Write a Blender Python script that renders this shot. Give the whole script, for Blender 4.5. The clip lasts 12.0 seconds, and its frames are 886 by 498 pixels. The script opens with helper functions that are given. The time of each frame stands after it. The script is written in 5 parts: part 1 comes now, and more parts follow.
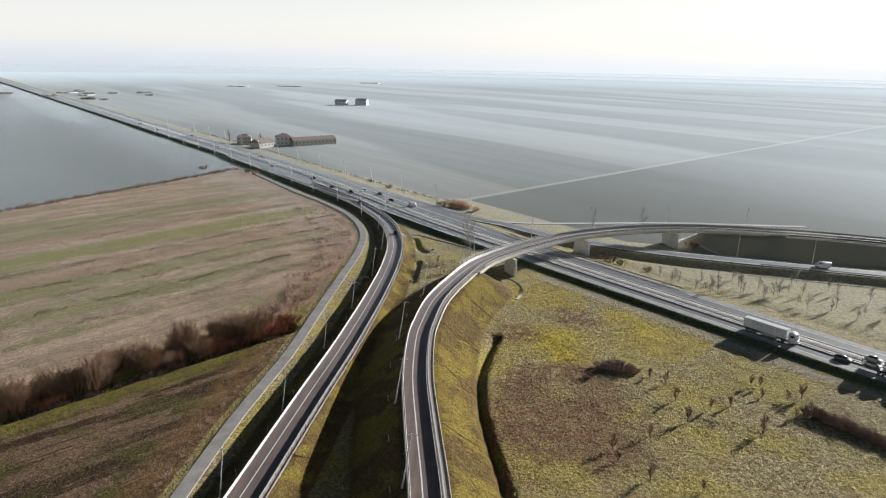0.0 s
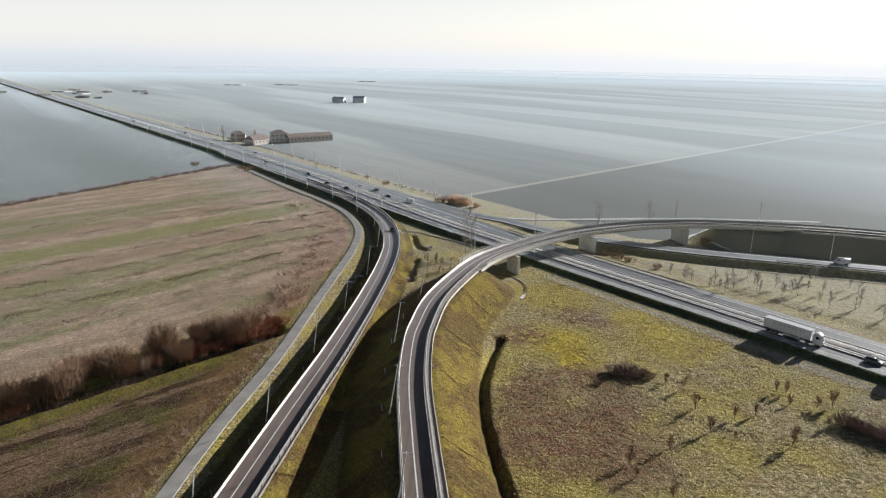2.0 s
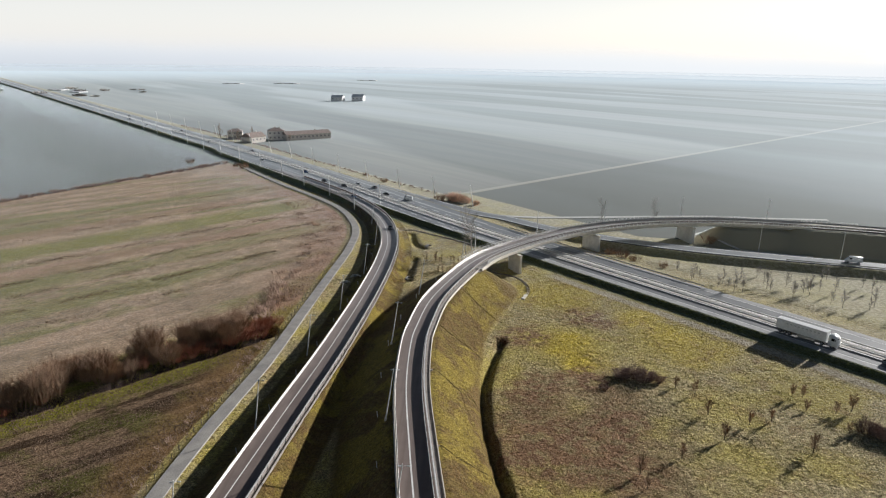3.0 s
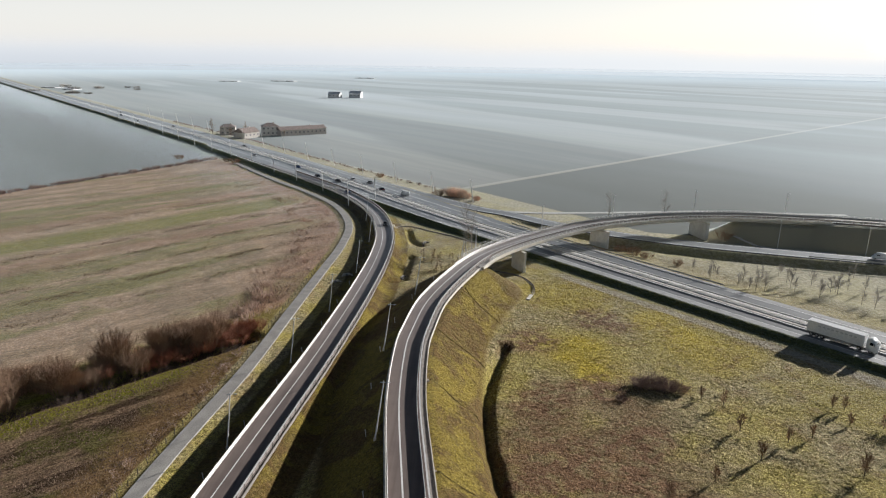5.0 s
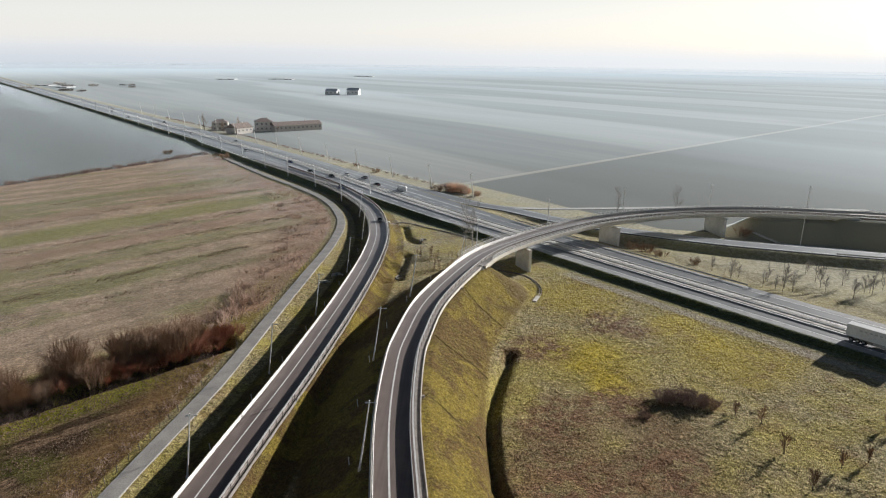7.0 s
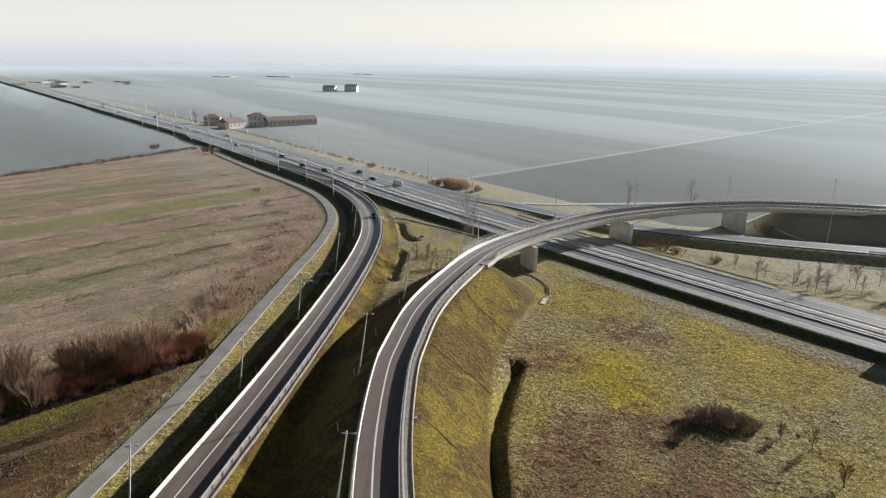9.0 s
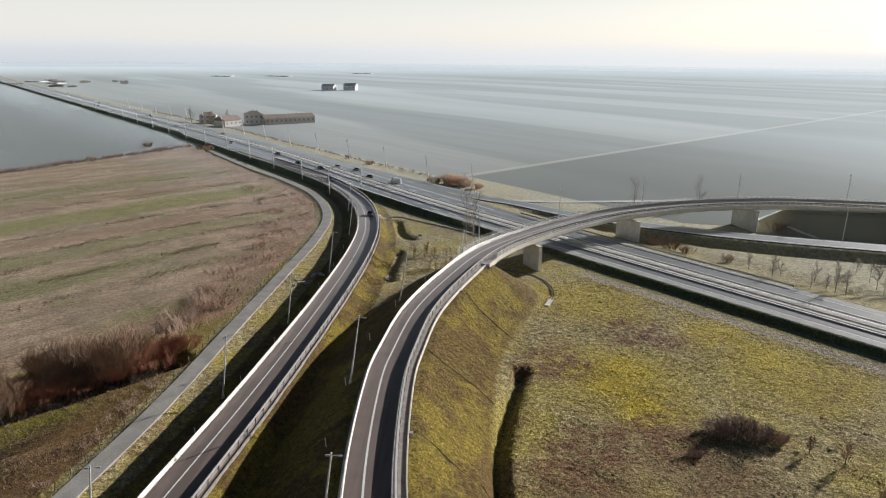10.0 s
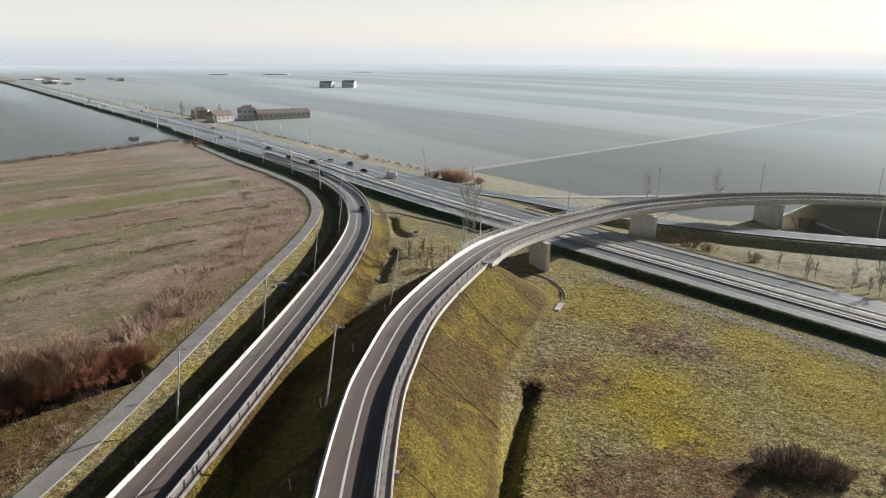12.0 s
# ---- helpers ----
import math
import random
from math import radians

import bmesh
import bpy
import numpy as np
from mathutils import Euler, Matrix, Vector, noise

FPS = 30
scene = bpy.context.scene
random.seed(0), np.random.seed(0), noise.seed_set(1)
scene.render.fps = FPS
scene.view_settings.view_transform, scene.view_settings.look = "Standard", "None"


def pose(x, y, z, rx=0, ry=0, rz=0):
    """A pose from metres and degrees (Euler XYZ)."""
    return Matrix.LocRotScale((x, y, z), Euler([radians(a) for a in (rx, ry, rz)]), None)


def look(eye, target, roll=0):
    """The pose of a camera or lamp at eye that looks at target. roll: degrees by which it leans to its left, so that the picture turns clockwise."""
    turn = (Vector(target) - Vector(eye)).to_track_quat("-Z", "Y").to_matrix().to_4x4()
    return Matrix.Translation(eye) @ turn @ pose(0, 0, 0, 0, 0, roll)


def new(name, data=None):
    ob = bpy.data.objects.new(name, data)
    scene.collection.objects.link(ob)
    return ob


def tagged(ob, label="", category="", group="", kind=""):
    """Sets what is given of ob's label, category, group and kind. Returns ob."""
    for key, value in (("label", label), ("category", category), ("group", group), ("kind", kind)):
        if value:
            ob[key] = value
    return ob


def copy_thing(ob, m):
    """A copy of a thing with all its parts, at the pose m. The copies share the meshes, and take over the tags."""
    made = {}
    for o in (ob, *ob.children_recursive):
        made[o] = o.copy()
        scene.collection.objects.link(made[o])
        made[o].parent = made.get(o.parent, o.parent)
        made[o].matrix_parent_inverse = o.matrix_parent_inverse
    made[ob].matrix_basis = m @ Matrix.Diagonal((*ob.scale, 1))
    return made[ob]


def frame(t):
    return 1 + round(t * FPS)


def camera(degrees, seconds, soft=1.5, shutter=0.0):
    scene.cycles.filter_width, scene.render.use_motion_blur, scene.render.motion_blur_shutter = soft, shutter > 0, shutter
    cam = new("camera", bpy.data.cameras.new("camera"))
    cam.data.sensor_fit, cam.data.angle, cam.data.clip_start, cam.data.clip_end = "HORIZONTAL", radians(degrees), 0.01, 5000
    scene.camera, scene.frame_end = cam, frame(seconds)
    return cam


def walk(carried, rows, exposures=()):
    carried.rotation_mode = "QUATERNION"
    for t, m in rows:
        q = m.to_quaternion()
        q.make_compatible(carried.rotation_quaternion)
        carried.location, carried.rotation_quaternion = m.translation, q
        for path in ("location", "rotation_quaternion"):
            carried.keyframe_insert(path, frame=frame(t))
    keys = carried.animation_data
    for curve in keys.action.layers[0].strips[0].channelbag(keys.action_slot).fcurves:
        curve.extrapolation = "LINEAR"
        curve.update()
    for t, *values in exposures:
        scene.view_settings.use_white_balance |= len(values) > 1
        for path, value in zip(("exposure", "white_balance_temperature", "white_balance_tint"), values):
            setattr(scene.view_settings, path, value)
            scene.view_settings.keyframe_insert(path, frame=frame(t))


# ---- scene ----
cam = camera(67.3, 12.0, soft=1.15)
PATH = [
    (0, (0.596, 2.299, 82.479), (0.527, 4.22, 81.927), 1.1),
    (0.5, (0.518, 5.322, 81.338), (0.45, 7.243, 80.786), 1.0),
    (1, (0.444, 8.531, 80.148), (0.376, 10.452, 79.595), 1.0),
    (1.5, (0.372, 11.907, 78.915), (0.304, 13.828, 78.362), 0.9),
    (2, (0.304, 15.432, 77.645), (0.237, 17.353, 77.092), 0.9),
    (2.5, (0.239, 19.09, 76.345), (0.172, 21.011, 75.792), 0.9),
    (3, (0.178, 22.863, 75.02), (0.112, 24.783, 74.466), 0.9),
    (3.5, (0.121, 26.736, 73.673), (0.056, 28.657, 73.119), 0.8),
    (4, (0.069, 30.695, 72.311), (0.004, 32.616, 71.756), 0.8),
    (4.5, (0.021, 34.727, 70.936), (-0.044, 36.647, 70.381), 0.8),
    (5, (-0.022, 38.819, 69.552), (-0.086, 40.739, 68.996), 0.8),
    (5.5, (-0.059, 42.96, 68.161), (-0.123, 44.88, 67.606), 0.7),
    (6, (-0.092, 47.139, 66.768), (-0.155, 49.059, 66.212), 0.7),
    (6.5, (-0.118, 51.347, 65.373), (-0.182, 53.267, 64.816), 0.7),
    (7, (-0.139, 55.575, 63.978), (-0.202, 57.495, 63.421), 0.7),
    (7.5, (-0.154, 59.817, 62.584), (-0.216, 61.736, 62.027), 0.7),
    (8, (-0.162, 64.064, 61.193), (-0.224, 65.984, 60.636), 0.7),
    (8.5, (-0.163, 68.312, 59.804), (-0.226, 70.232, 59.246), 0.7),
    (9, (-0.158, 72.557, 58.417), (-0.22, 74.476, 57.859), 0.7),
    (9.5, (-0.145, 76.793, 57.031), (-0.207, 78.713, 56.474), 0.7),
    (10, (-0.124, 81.02, 55.646), (-0.187, 82.94, 55.088), 0.6),
    (10.5, (-0.096, 85.235, 54.26), (-0.159, 87.155, 53.702), 0.6),
    (11, (-0.06, 89.437, 52.87), (-0.123, 91.357, 52.313), 0.6),
    (11.5, (-0.016, 93.627, 51.475), (-0.079, 95.547, 50.918), 0.6),
    (12, (0.037, 97.806, 50.071), (-0.027, 99.726, 49.514), 0.6),
]
walk(cam, [(t, look(eye, target, roll)) for t, eye, target, roll in PATH], [(0, 0.4, 6080, 10), (4, 0.35, 6120, 10), (8, 0.3, 6170, 10), (12, 0.27, 6230, 10)])

# ---- world, sun ----
SUN_AZ, SUN_EL = math.atan2(0.772, 0.636), radians(18.8)
SUN_DIR = Vector((math.sin(SUN_AZ) * math.cos(SUN_EL), math.cos(SUN_AZ) * math.cos(SUN_EL), math.sin(SUN_EL)))
world = bpy.data.worlds.new("sky")
world.use_nodes = True
scene.world = world
wn = world.node_tree.nodes
sky = wn.new("ShaderNodeTexSky")
sky.sky_type, sky.sun_disc = "NISHITA", False
sky.sun_elevation, sky.sun_rotation = SUN_EL, SUN_AZ
sky.air_density, sky.dust_density, sky.ozone_density, sky.altitude = 1.0, 1.2, 1.0, 0.0
clear = wn["Background"]
clear.inputs["Strength"].default_value = 0.022
world.node_tree.links.new(sky.outputs["Color"], clear.inputs["Color"])
# bright winter haze that thins out with height and away from the sun
def wnode(kind, **ins):
    n = wn.new(kind)
    for k, v in ins.items():
        if isinstance(v, bpy.types.NodeSocket):
            world.node_tree.links.new(v, n.inputs[k.replace("_", " ")])
        else:
            n.inputs[k.replace("_", " ")].default_value = v
    return n


direction = wn.new("ShaderNodeTexCoord").outputs["Generated"]
level = wnode("ShaderNodeSeparateXYZ", Vector=direction).outputs["Z"]
thin = wnode("ShaderNodeMapRange", Value=level, From_Min=0.36, From_Max=0.0, To_Min=0.0, To_Max=0.61)
thin.interpolation_type = "SMOOTHERSTEP"
turn = wn.new("ShaderNodeVectorMath")
turn.operation = "DOT_PRODUCT"
world.node_tree.links.new(direction, turn.inputs[0])
turn.inputs[1].default_value = (math.sin(SUN_AZ), math.cos(SUN_AZ), 0)
sunward = wnode("ShaderNodeMapRange", Value=turn.outputs["Value"], From_Min=-0.7, From_Max=0.05, To_Min=0.43, To_Max=1.0)
glow = wnode("ShaderNodeMapRange", Value=turn.outputs["Value"], From_Min=0.93, From_Max=1.0, To_Min=0.0, To_Max=1.2)
glow_sum = wn.new("ShaderNodeMath")
world.node_tree.links.new(sunward.outputs["Result"], glow_sum.inputs[0])
world.node_tree.links.new(glow.outputs["Result"], glow_sum.inputs[1])
power = wn.new("ShaderNodeMath")
power.operation = "MULTIPLY"
world.node_tree.links.new(thin.outputs["Result"], power.inputs[0])
world.node_tree.links.new(glow_sum.outputs[0], power.inputs[1])
haze = wnode("ShaderNodeBackground", Color=(1.035, 0.99, 0.925, 1), Strength=power.outputs[0])
both = wn.new("ShaderNodeAddShader")
world.node_tree.links.new(clear.outputs[0], both.inputs[0])
world.node_tree.links.new(haze.outputs[0], both.inputs[1])
world.node_tree.links.new(both.outputs[0], wn["World Output"].inputs["Surface"])
sun = new("sun", bpy.data.lights.new("sun", "SUN"))
sun.data.energy, sun.data.angle, sun.data.color = 5.0, radians(0.6), (1.0, 0.94, 0.86)
sun.matrix_world = look(SUN_DIR * 900, (0, 0, 0))

# ---- materials ----
class Nodes:
    """A small wrapper round a node tree."""

    def __init__(self, name):
        self.mat = bpy.data.materials.new(name)
        self.mat.use_nodes = True
        self.nt = self.mat.node_tree
        self.nt.nodes.clear()
        self.pos = self.add("ShaderNodeNewGeometry").outputs["Position"]

    def add(self, kind, props=None, **ins):
        n = self.nt.nodes.new(kind)
        for k, v in (props or {}).items():
            setattr(n, k, v)
        for k, v in ins.items():
            self.put(n, k.replace("_", " "), v)
        return n

    def put(self, n, key, v):
        sock = n.inputs[int(key)] if key.isdigit() else n.inputs[key]
        if isinstance(v, bpy.types.NodeSocket):
            self.nt.links.new(v, sock)
        else:
            sock.default_value = (*v, 1.0) if isinstance(v, tuple) and sock.type == "RGBA" and len(v) == 3 else v

    def math(self, op, a, b=None, c=None, clamp=False):
        n = self.nt.nodes.new("ShaderNodeMath")
        n.operation, n.use_clamp = op, clamp
        for i, v in enumerate((a, b, c)):
            if v is not None:
                self.put(n, str(i), v)
        return n.outputs[0]

    def noise(self, scale, detail=4.0, rough=0.55, vec=None, out="Fac", dist=0.0):
        n = self.add("ShaderNodeTexNoise", None, Vector=vec or self.pos, Scale=scale, Detail=detail, Roughness=rough, Distortion=dist)
        return n.outputs[out]

    def mapped(self, angle=0.0, scale=(1, 1, 1), vec=None):
        """World position turned by an angle about z, then scaled."""
        n = self.add("ShaderNodeMapping", None, Vector=vec or self.pos)
        n.vector_type = "POINT"
        n.inputs["Rotation"].default_value = (0, 0, angle)
        m = self.add("ShaderNodeVectorMath", {"operation": "MULTIPLY"})
        self.put(m, "0", n.outputs[0])
        m.inputs[1].default_value = scale
        return m.outputs[0]

    def step(self, v, lo, hi):
        n = self.add("ShaderNodeMapRange", {"interpolation_type": "SMOOTHSTEP"}, Value=v)
        n.inputs["From Min"].default_value, n.inputs["From Max"].default_value = lo, hi
        return n.outputs["Result"]

    def mix(self, fac, a, b, blend="MIX"):
        n = self.nt.nodes.new("ShaderNodeMix")
        n.data_type, n.blend_type = "RGBA", blend
        self.put(n, "0", fac)
        self.put(n, "6", a)
        self.put(n, "7", b)
        return n.outputs[2]

    def side(self, nx, ny, c):
        """Signed distance in plan from the line nx*x + ny*y = c."""
        n = self.add("ShaderNodeVectorMath", {"operation": "DOT_PRODUCT"})
        self.put(n, "0", self.pos)
        n.inputs[1].default_value = (nx, ny, 0)
        return self.math("SUBTRACT", n.outputs["Value"], c)

    def attr(self, name):
        return self.add("ShaderNodeAttribute", {"attribute_name": name}).outputs["Fac"]

    def bump(self, height, strength, distance):
        return self.add("ShaderNodeBump", None, Height=height, Strength=strength, Distance=distance).outputs[0]

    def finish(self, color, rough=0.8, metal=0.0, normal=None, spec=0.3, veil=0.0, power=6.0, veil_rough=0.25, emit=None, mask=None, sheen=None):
        """Principled surface; veil adds gloss at grazing angles, like sheen, in place of haze."""
        p = self.add("ShaderNodeBsdfPrincipled", None, Base_Color=color, Roughness=rough, Metallic=metal)
        p.inputs["Specular IOR Level"].default_value = spec
        if normal is not None:
            self.put(p, "Normal", normal)
        if emit:
            p.inputs["Emission Color"].default_value, p.inputs["Emission Strength"].default_value = (*emit[0], 1), emit[1]
        if sheen is not None:
            self.put(p, "Sheen Weight", sheen)
            p.inputs["Sheen Roughness"].default_value, p.inputs["Sheen Tint"].default_value = SHEEN_ROUGH, (0.78, 0.9, 1, 1)
        surf = p.outputs[0]
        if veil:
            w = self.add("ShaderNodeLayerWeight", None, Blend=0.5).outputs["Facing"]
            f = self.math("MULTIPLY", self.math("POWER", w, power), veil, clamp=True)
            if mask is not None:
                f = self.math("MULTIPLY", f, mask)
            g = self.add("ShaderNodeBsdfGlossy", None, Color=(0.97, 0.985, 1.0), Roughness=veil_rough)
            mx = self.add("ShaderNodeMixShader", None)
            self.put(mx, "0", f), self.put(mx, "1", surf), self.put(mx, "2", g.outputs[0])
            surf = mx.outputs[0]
        out = self.add("ShaderNodeOutputMaterial")
        self.nt.links.new(surf, out.inputs[0])
        return self.mat


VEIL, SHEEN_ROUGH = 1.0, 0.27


def plain(name, a, b, scale=2.0, rough=0.7, metal=0.0, bump=0.0, bdist=0.02, fine=14.0, veil=0.0, local=False, spec=0.3, vary=0.0, sheen=0.0):
    """Two tones at two scales with a light relief."""
    n = Nodes(name)
    vec = n.add("ShaderNodeTexCoord").outputs["Object"] if local else None
    big = n.step(n.noise(scale, 3.0, vec=vec), 0.32, 0.68)
    col = n.mix(big, a, b)
    grain = n.noise(scale * fine, 4.0, 0.6, vec=vec)
    col = n.mix(0.35, col, n.mix(n.step(grain, 0.3, 0.7), (0.25, 0.25, 0.25), (0.75, 0.75, 0.75)), "OVERLAY")
    if vary:
        r = n.add("ShaderNodeObjectInfo").outputs["Random"]
        hsv = n.add("ShaderNodeHueSaturation", None, Color=col, Value=n.math("MULTIPLY_ADD", r, vary * 2, 1 - vary))
        col = hsv.outputs[0]
    nrm = n.bump(grain, bump, bdist) if bump else None
    return n.finish(col, rough, metal, nrm, spec, veil, sheen=sheen or None)


D_FIELD1, D_FIELD2 = radians(49.5), radians(46.0)
HN, HD = (0.758, 0.652), (-0.652, 0.758)


def ground_material():
    n = Nodes("ground_soil_and_grass")
    wob = n.math("MULTIPLY", n.math("SUBTRACT", n.noise(0.35, 4.0), 0.5), 5.0)
    wob2 = n.math("MULTIPLY", n.math("SUBTRACT", n.noise(0.9, 5.0), 0.5), 2.2)
    fine = n.noise(3.6, 7.0, 0.75)
    tuss = n.noise(0.8, 6.0, 0.65)
    speck = n.step(n.noise(1.7, 9.0, 0.85), 0.42, 0.6)
    big = n.noise(0.045, 4.0)
    mid = n.noise(0.16, 5.0, 0.6)
    # rough meadow: straw, olive and moss-yellow tufts
    straw, olive, moss = (0.47, 0.4, 0.245), (0.25, 0.222, 0.115), (0.42, 0.36, 0.08)
    meadow = n.mix(n.step(tuss, 0.38, 0.62), olive, straw)
    meadow = n.mix(n.math("MULTIPLY", n.step(big, 0.44, 0.62), 0.65), meadow, moss)
    def spot(x, y, r):
        d = n.add("ShaderNodeVectorMath", {"operation": "DISTANCE"}, Vector=n.pos)
        d.inputs[1].default_value = (x, y, 0)
        return n.step(n.math("ADD", d.outputs["Value"], n.math("MULTIPLY", n.math("SUBTRACT", big, 0.5), r * 3.0)), r * 1.2, r * 0.3)

    yel = n.math("MAXIMUM", spot(29, 192, 16), n.math("MAXIMUM", spot(30, 232, 18), spot(60, 195, 17)))
    meadow = n.mix(n.math("MULTIPLY", yel, 0.75), meadow, (0.42, 0.335, 0.03))
    gold = spot(31, 195, 7)
    for x, y, r in ((29, 180, 5), (26, 188, 5), (54, 214, 9), (59, 205, 9)):
        gold = n.math("MAXIMUM", gold, spot(x, y, r))
    meadow = n.mix(n.math("MULTIPLY", gold, 0.75), meadow, (0.5, 0.4, 0.04))
    meadow = n.mix(n.math("MULTIPLY", spot(20, 142, 30), n.math("MULTIPLY_ADD", tuss, 1.4, -0.1, clamp=True)), meadow, (0.18, 0.12, 0.065))
    pur = n.math("MAXIMUM", n.math("MAXIMUM", spot(38, 211, 9), spot(16, 165, 11)), n.math("MAXIMUM", spot(29, 172, 7), n.math("MAXIMUM", spot(18, 196, 10), n.math("MAXIMUM", spot(34, 150, 9), spot(17, 138, 22)))))
    meadow = n.mix(n.math("MULTIPLY", pur, n.math("MULTIPLY", n.step(n.noise(0.28, 5.0, 0.65), 0.42, 0.54), 0.9)), meadow, (0.22, 0.13, 0.08))
    meadow = n.mix(n.math("MULTIPLY", n.step(mid, 0.52, 0.68), 0.5), meadow, (0.26, 0.17, 0.085))
    meadow = n.mix(0.85, meadow, n.mix(n.step(fine, 0.34, 0.66), (0.14, 0.14, 0.14), (0.86, 0.86, 0.86)), "OVERLAY")
    # embankment grass
    bank = n.mix(n.step(mid, 0.35, 0.65), (0.235, 0.188, 0.064), (0.225, 0.158, 0.075))
    bank = n.mix(n.step(fine, 0.36, 0.62), (0.105, 0.08, 0.027), bank)
    bank = n.mix(n.math("MULTIPLY", n.step(n.noise(0.4, 5.0, 0.7), 0.48, 0.6), 0.75), bank, (0.17, 0.11, 0.05))
    bank = n.mix(n.math("MULTIPLY", n.step(n.noise(0.13, 6.0, 0.7), 0.5, 0.58), 0.55), bank, (0.12, 0.078, 0.034))
    bank = n.mix(n.math("MULTIPLY", n.step(n.noise(0.075, 6.0, 0.65, dist=0.6), 0.47, 0.58), 0.8), bank, n.mix(n.step(fine, 0.36, 0.62), (0.17, 0.138, 0.033), (0.37, 0.3, 0.065)))
    # far bank grass paled in place of the haze over its shaded side
    bank = n.mix(n.step(n.side(HN[0], HN[1], 0), 205, 215), bank, n.mix(n.step(fine, 0.36, 0.62), (0.3, 0.27, 0.17), (0.44, 0.39, 0.25)))
    bank = n.mix(n.math("MULTIPLY", n.step(n.attr("bank"), 0.95, 0.6), n.math("MULTIPLY_ADD", tuss, 1.4, -0.15, clamp=True)), bank, (0.17, 0.12, 0.05))
    # stubble field north of the hedge: long strips
    v1 = n.mapped(-D_FIELD1, (0.03, 0.12, 1))
    st = n.noise(1.0, 5.0, 0.6, v1)
    v1b = n.mapped(-D_FIELD1, (0.3, 1.1, 1))
    row = n.noise(1.0, 4.0, 0.7, v1b)
    f1 = n.mix(n.step(st, 0.4, 0.6), (0.5, 0.375, 0.285), (0.35, 0.27, 0.195))
    f1 = n.mix(n.math("MULTIPLY", n.step(n.noise(1.0, 3.0, 0.5, n.mapped(-D_FIELD1, (0.006, 0.06, 1))), 0.5, 0.62), 0.75), f1, (0.235, 0.24, 0.09))
    f1 = n.mix(0.35, f1, n.mix(n.step(row, 0.3, 0.7), (0.2, 0.2, 0.2), (0.8, 0.8, 0.8)), "OVERLAY")
    f1 = n.mix(0.7, f1, n.mix(n.step(fine, 0.34, 0.66), (0.2, 0.2, 0.2), (0.8, 0.8, 0.8)), "OVERLAY")
    sn, cs = math.sin(D_FIELD1), math.cos(D_FIELD1)
    for mid_v, half_v, amount, tint in ((300, 13, 0.75, (0.27, 0.28, 0.085)), (352, 16, 0.5, (0.27, 0.265, 0.13)), (254, 7, 0.5, (0.26, 0.26, 0.1)), (272, 8, 0.45, (0.36, 0.22, 0.165)), (328, 8, 0.5, (0.42, 0.27, 0.21))):
        band = n.math("ABSOLUTE", n.math("ADD", n.side(-sn, cs, mid_v), n.math("MULTIPLY", n.math("SUBTRACT", st, 0.5), 14.0)))
        f1 = n.mix(n.math("MULTIPLY", n.step(band, half_v, half_v * 0.4), amount), f1, tint)
    f1 = n.mix(n.math("MULTIPLY", n.attr("edge"), n.math("MULTIPLY_ADD", tuss, 1.2, -0.05, clamp=True)), f1, (0.4, 0.24, 0.165))
    # ploughed field south of the hedge
    v2 = n.mapped(-D_FIELD2, (0.02, 0.3, 1))
    st2 = n.noise(1.0, 5.0, 0.65, v2)
    row2 = n.noise(1.0, 5.0, 0.75, n.mapped(-D_FIELD2, (1.3, 3.6, 1)))
    f2 = n.mix(n.step(st2, 0.45, 0.56), (0.075, 0.05, 0.033), (0.24, 0.17, 0.118))
    f2 = n.mix(n.math("MULTIPLY", n.step(n.noise(0.1, 4.0), 0.47, 0.6), 0.7), f2, (0.125, 0.13, 0.035))
    f2 = n.mix(0.85, f2, n.mix(n.step(row2, 0.3, 0.7), (0.12, 0.12, 0.12), (0.88, 0.88, 0.88)), "OVERLAY")
    # far fields: parcels along the highway
    turned = -math.atan2(HD[1], HD[0])
    tone = n.step(n.noise(1.0, 2.0, 0.4, n.mapped(turned, (0.0011, 0.0075, 1))), 0.46, 0.54)
    far = n.mix(tone, (0.1, 0.092, 0.06), (0.175, 0.155, 0.11))
    far = n.mix(0.35, far, n.mix(n.step(n.noise(1.0, 4.0, 0.6, n.mapped(-math.atan2(HD[1], HD[0]), (0.004, 0.05, 1))), 0.35, 0.65), (0.3, 0.3, 0.3), (0.7, 0.7, 0.7)), "OVERLAY")
    dark = n.mix(n.noise(0.02, 4.0), (0.085, 0.088, 0.066), (0.115, 0.112, 0.085))
    # field south-east of the pale track, beyond the highway
    trk = n.side(0.7071, -0.7071, -283.0)
    far_r = n.mix(n.step(trk, -1, 1), far, dark)
    far_r = n.mix(n.math("MULTIPLY", n.step(trk, -3.5, -2.0), n.step(trk, 3.0, 1.5)), far_r, (0.3, 0.27, 0.2))
    hw = n.side(HN[0], HN[1], 0)
    # zones
    left = n.step(n.math("ADD", n.attr("left"), n.math("MULTIPLY", wob2, 0.16)), 0.4, 0.6)
    left = n.math("MULTIPLY", left, n.step(hw, 204, 198))
    hedge = n.math("ADD", n.side(-0.744, 0.668, 172.7), wob2)
    bound = n.side(-0.897, 0.442, 369.2)
    green = n.mix(n.step(fine, 0.36, 0.64), (0.12, 0.13, 0.015), (0.34, 0.33, 0.035))
    f2 = n.mix(n.math("MULTIPLY", n.step(n.math("ADD", hedge, n.math("MULTIPLY", wob, 1.6)), -15.0, -9.0), 0.85), f2, green)
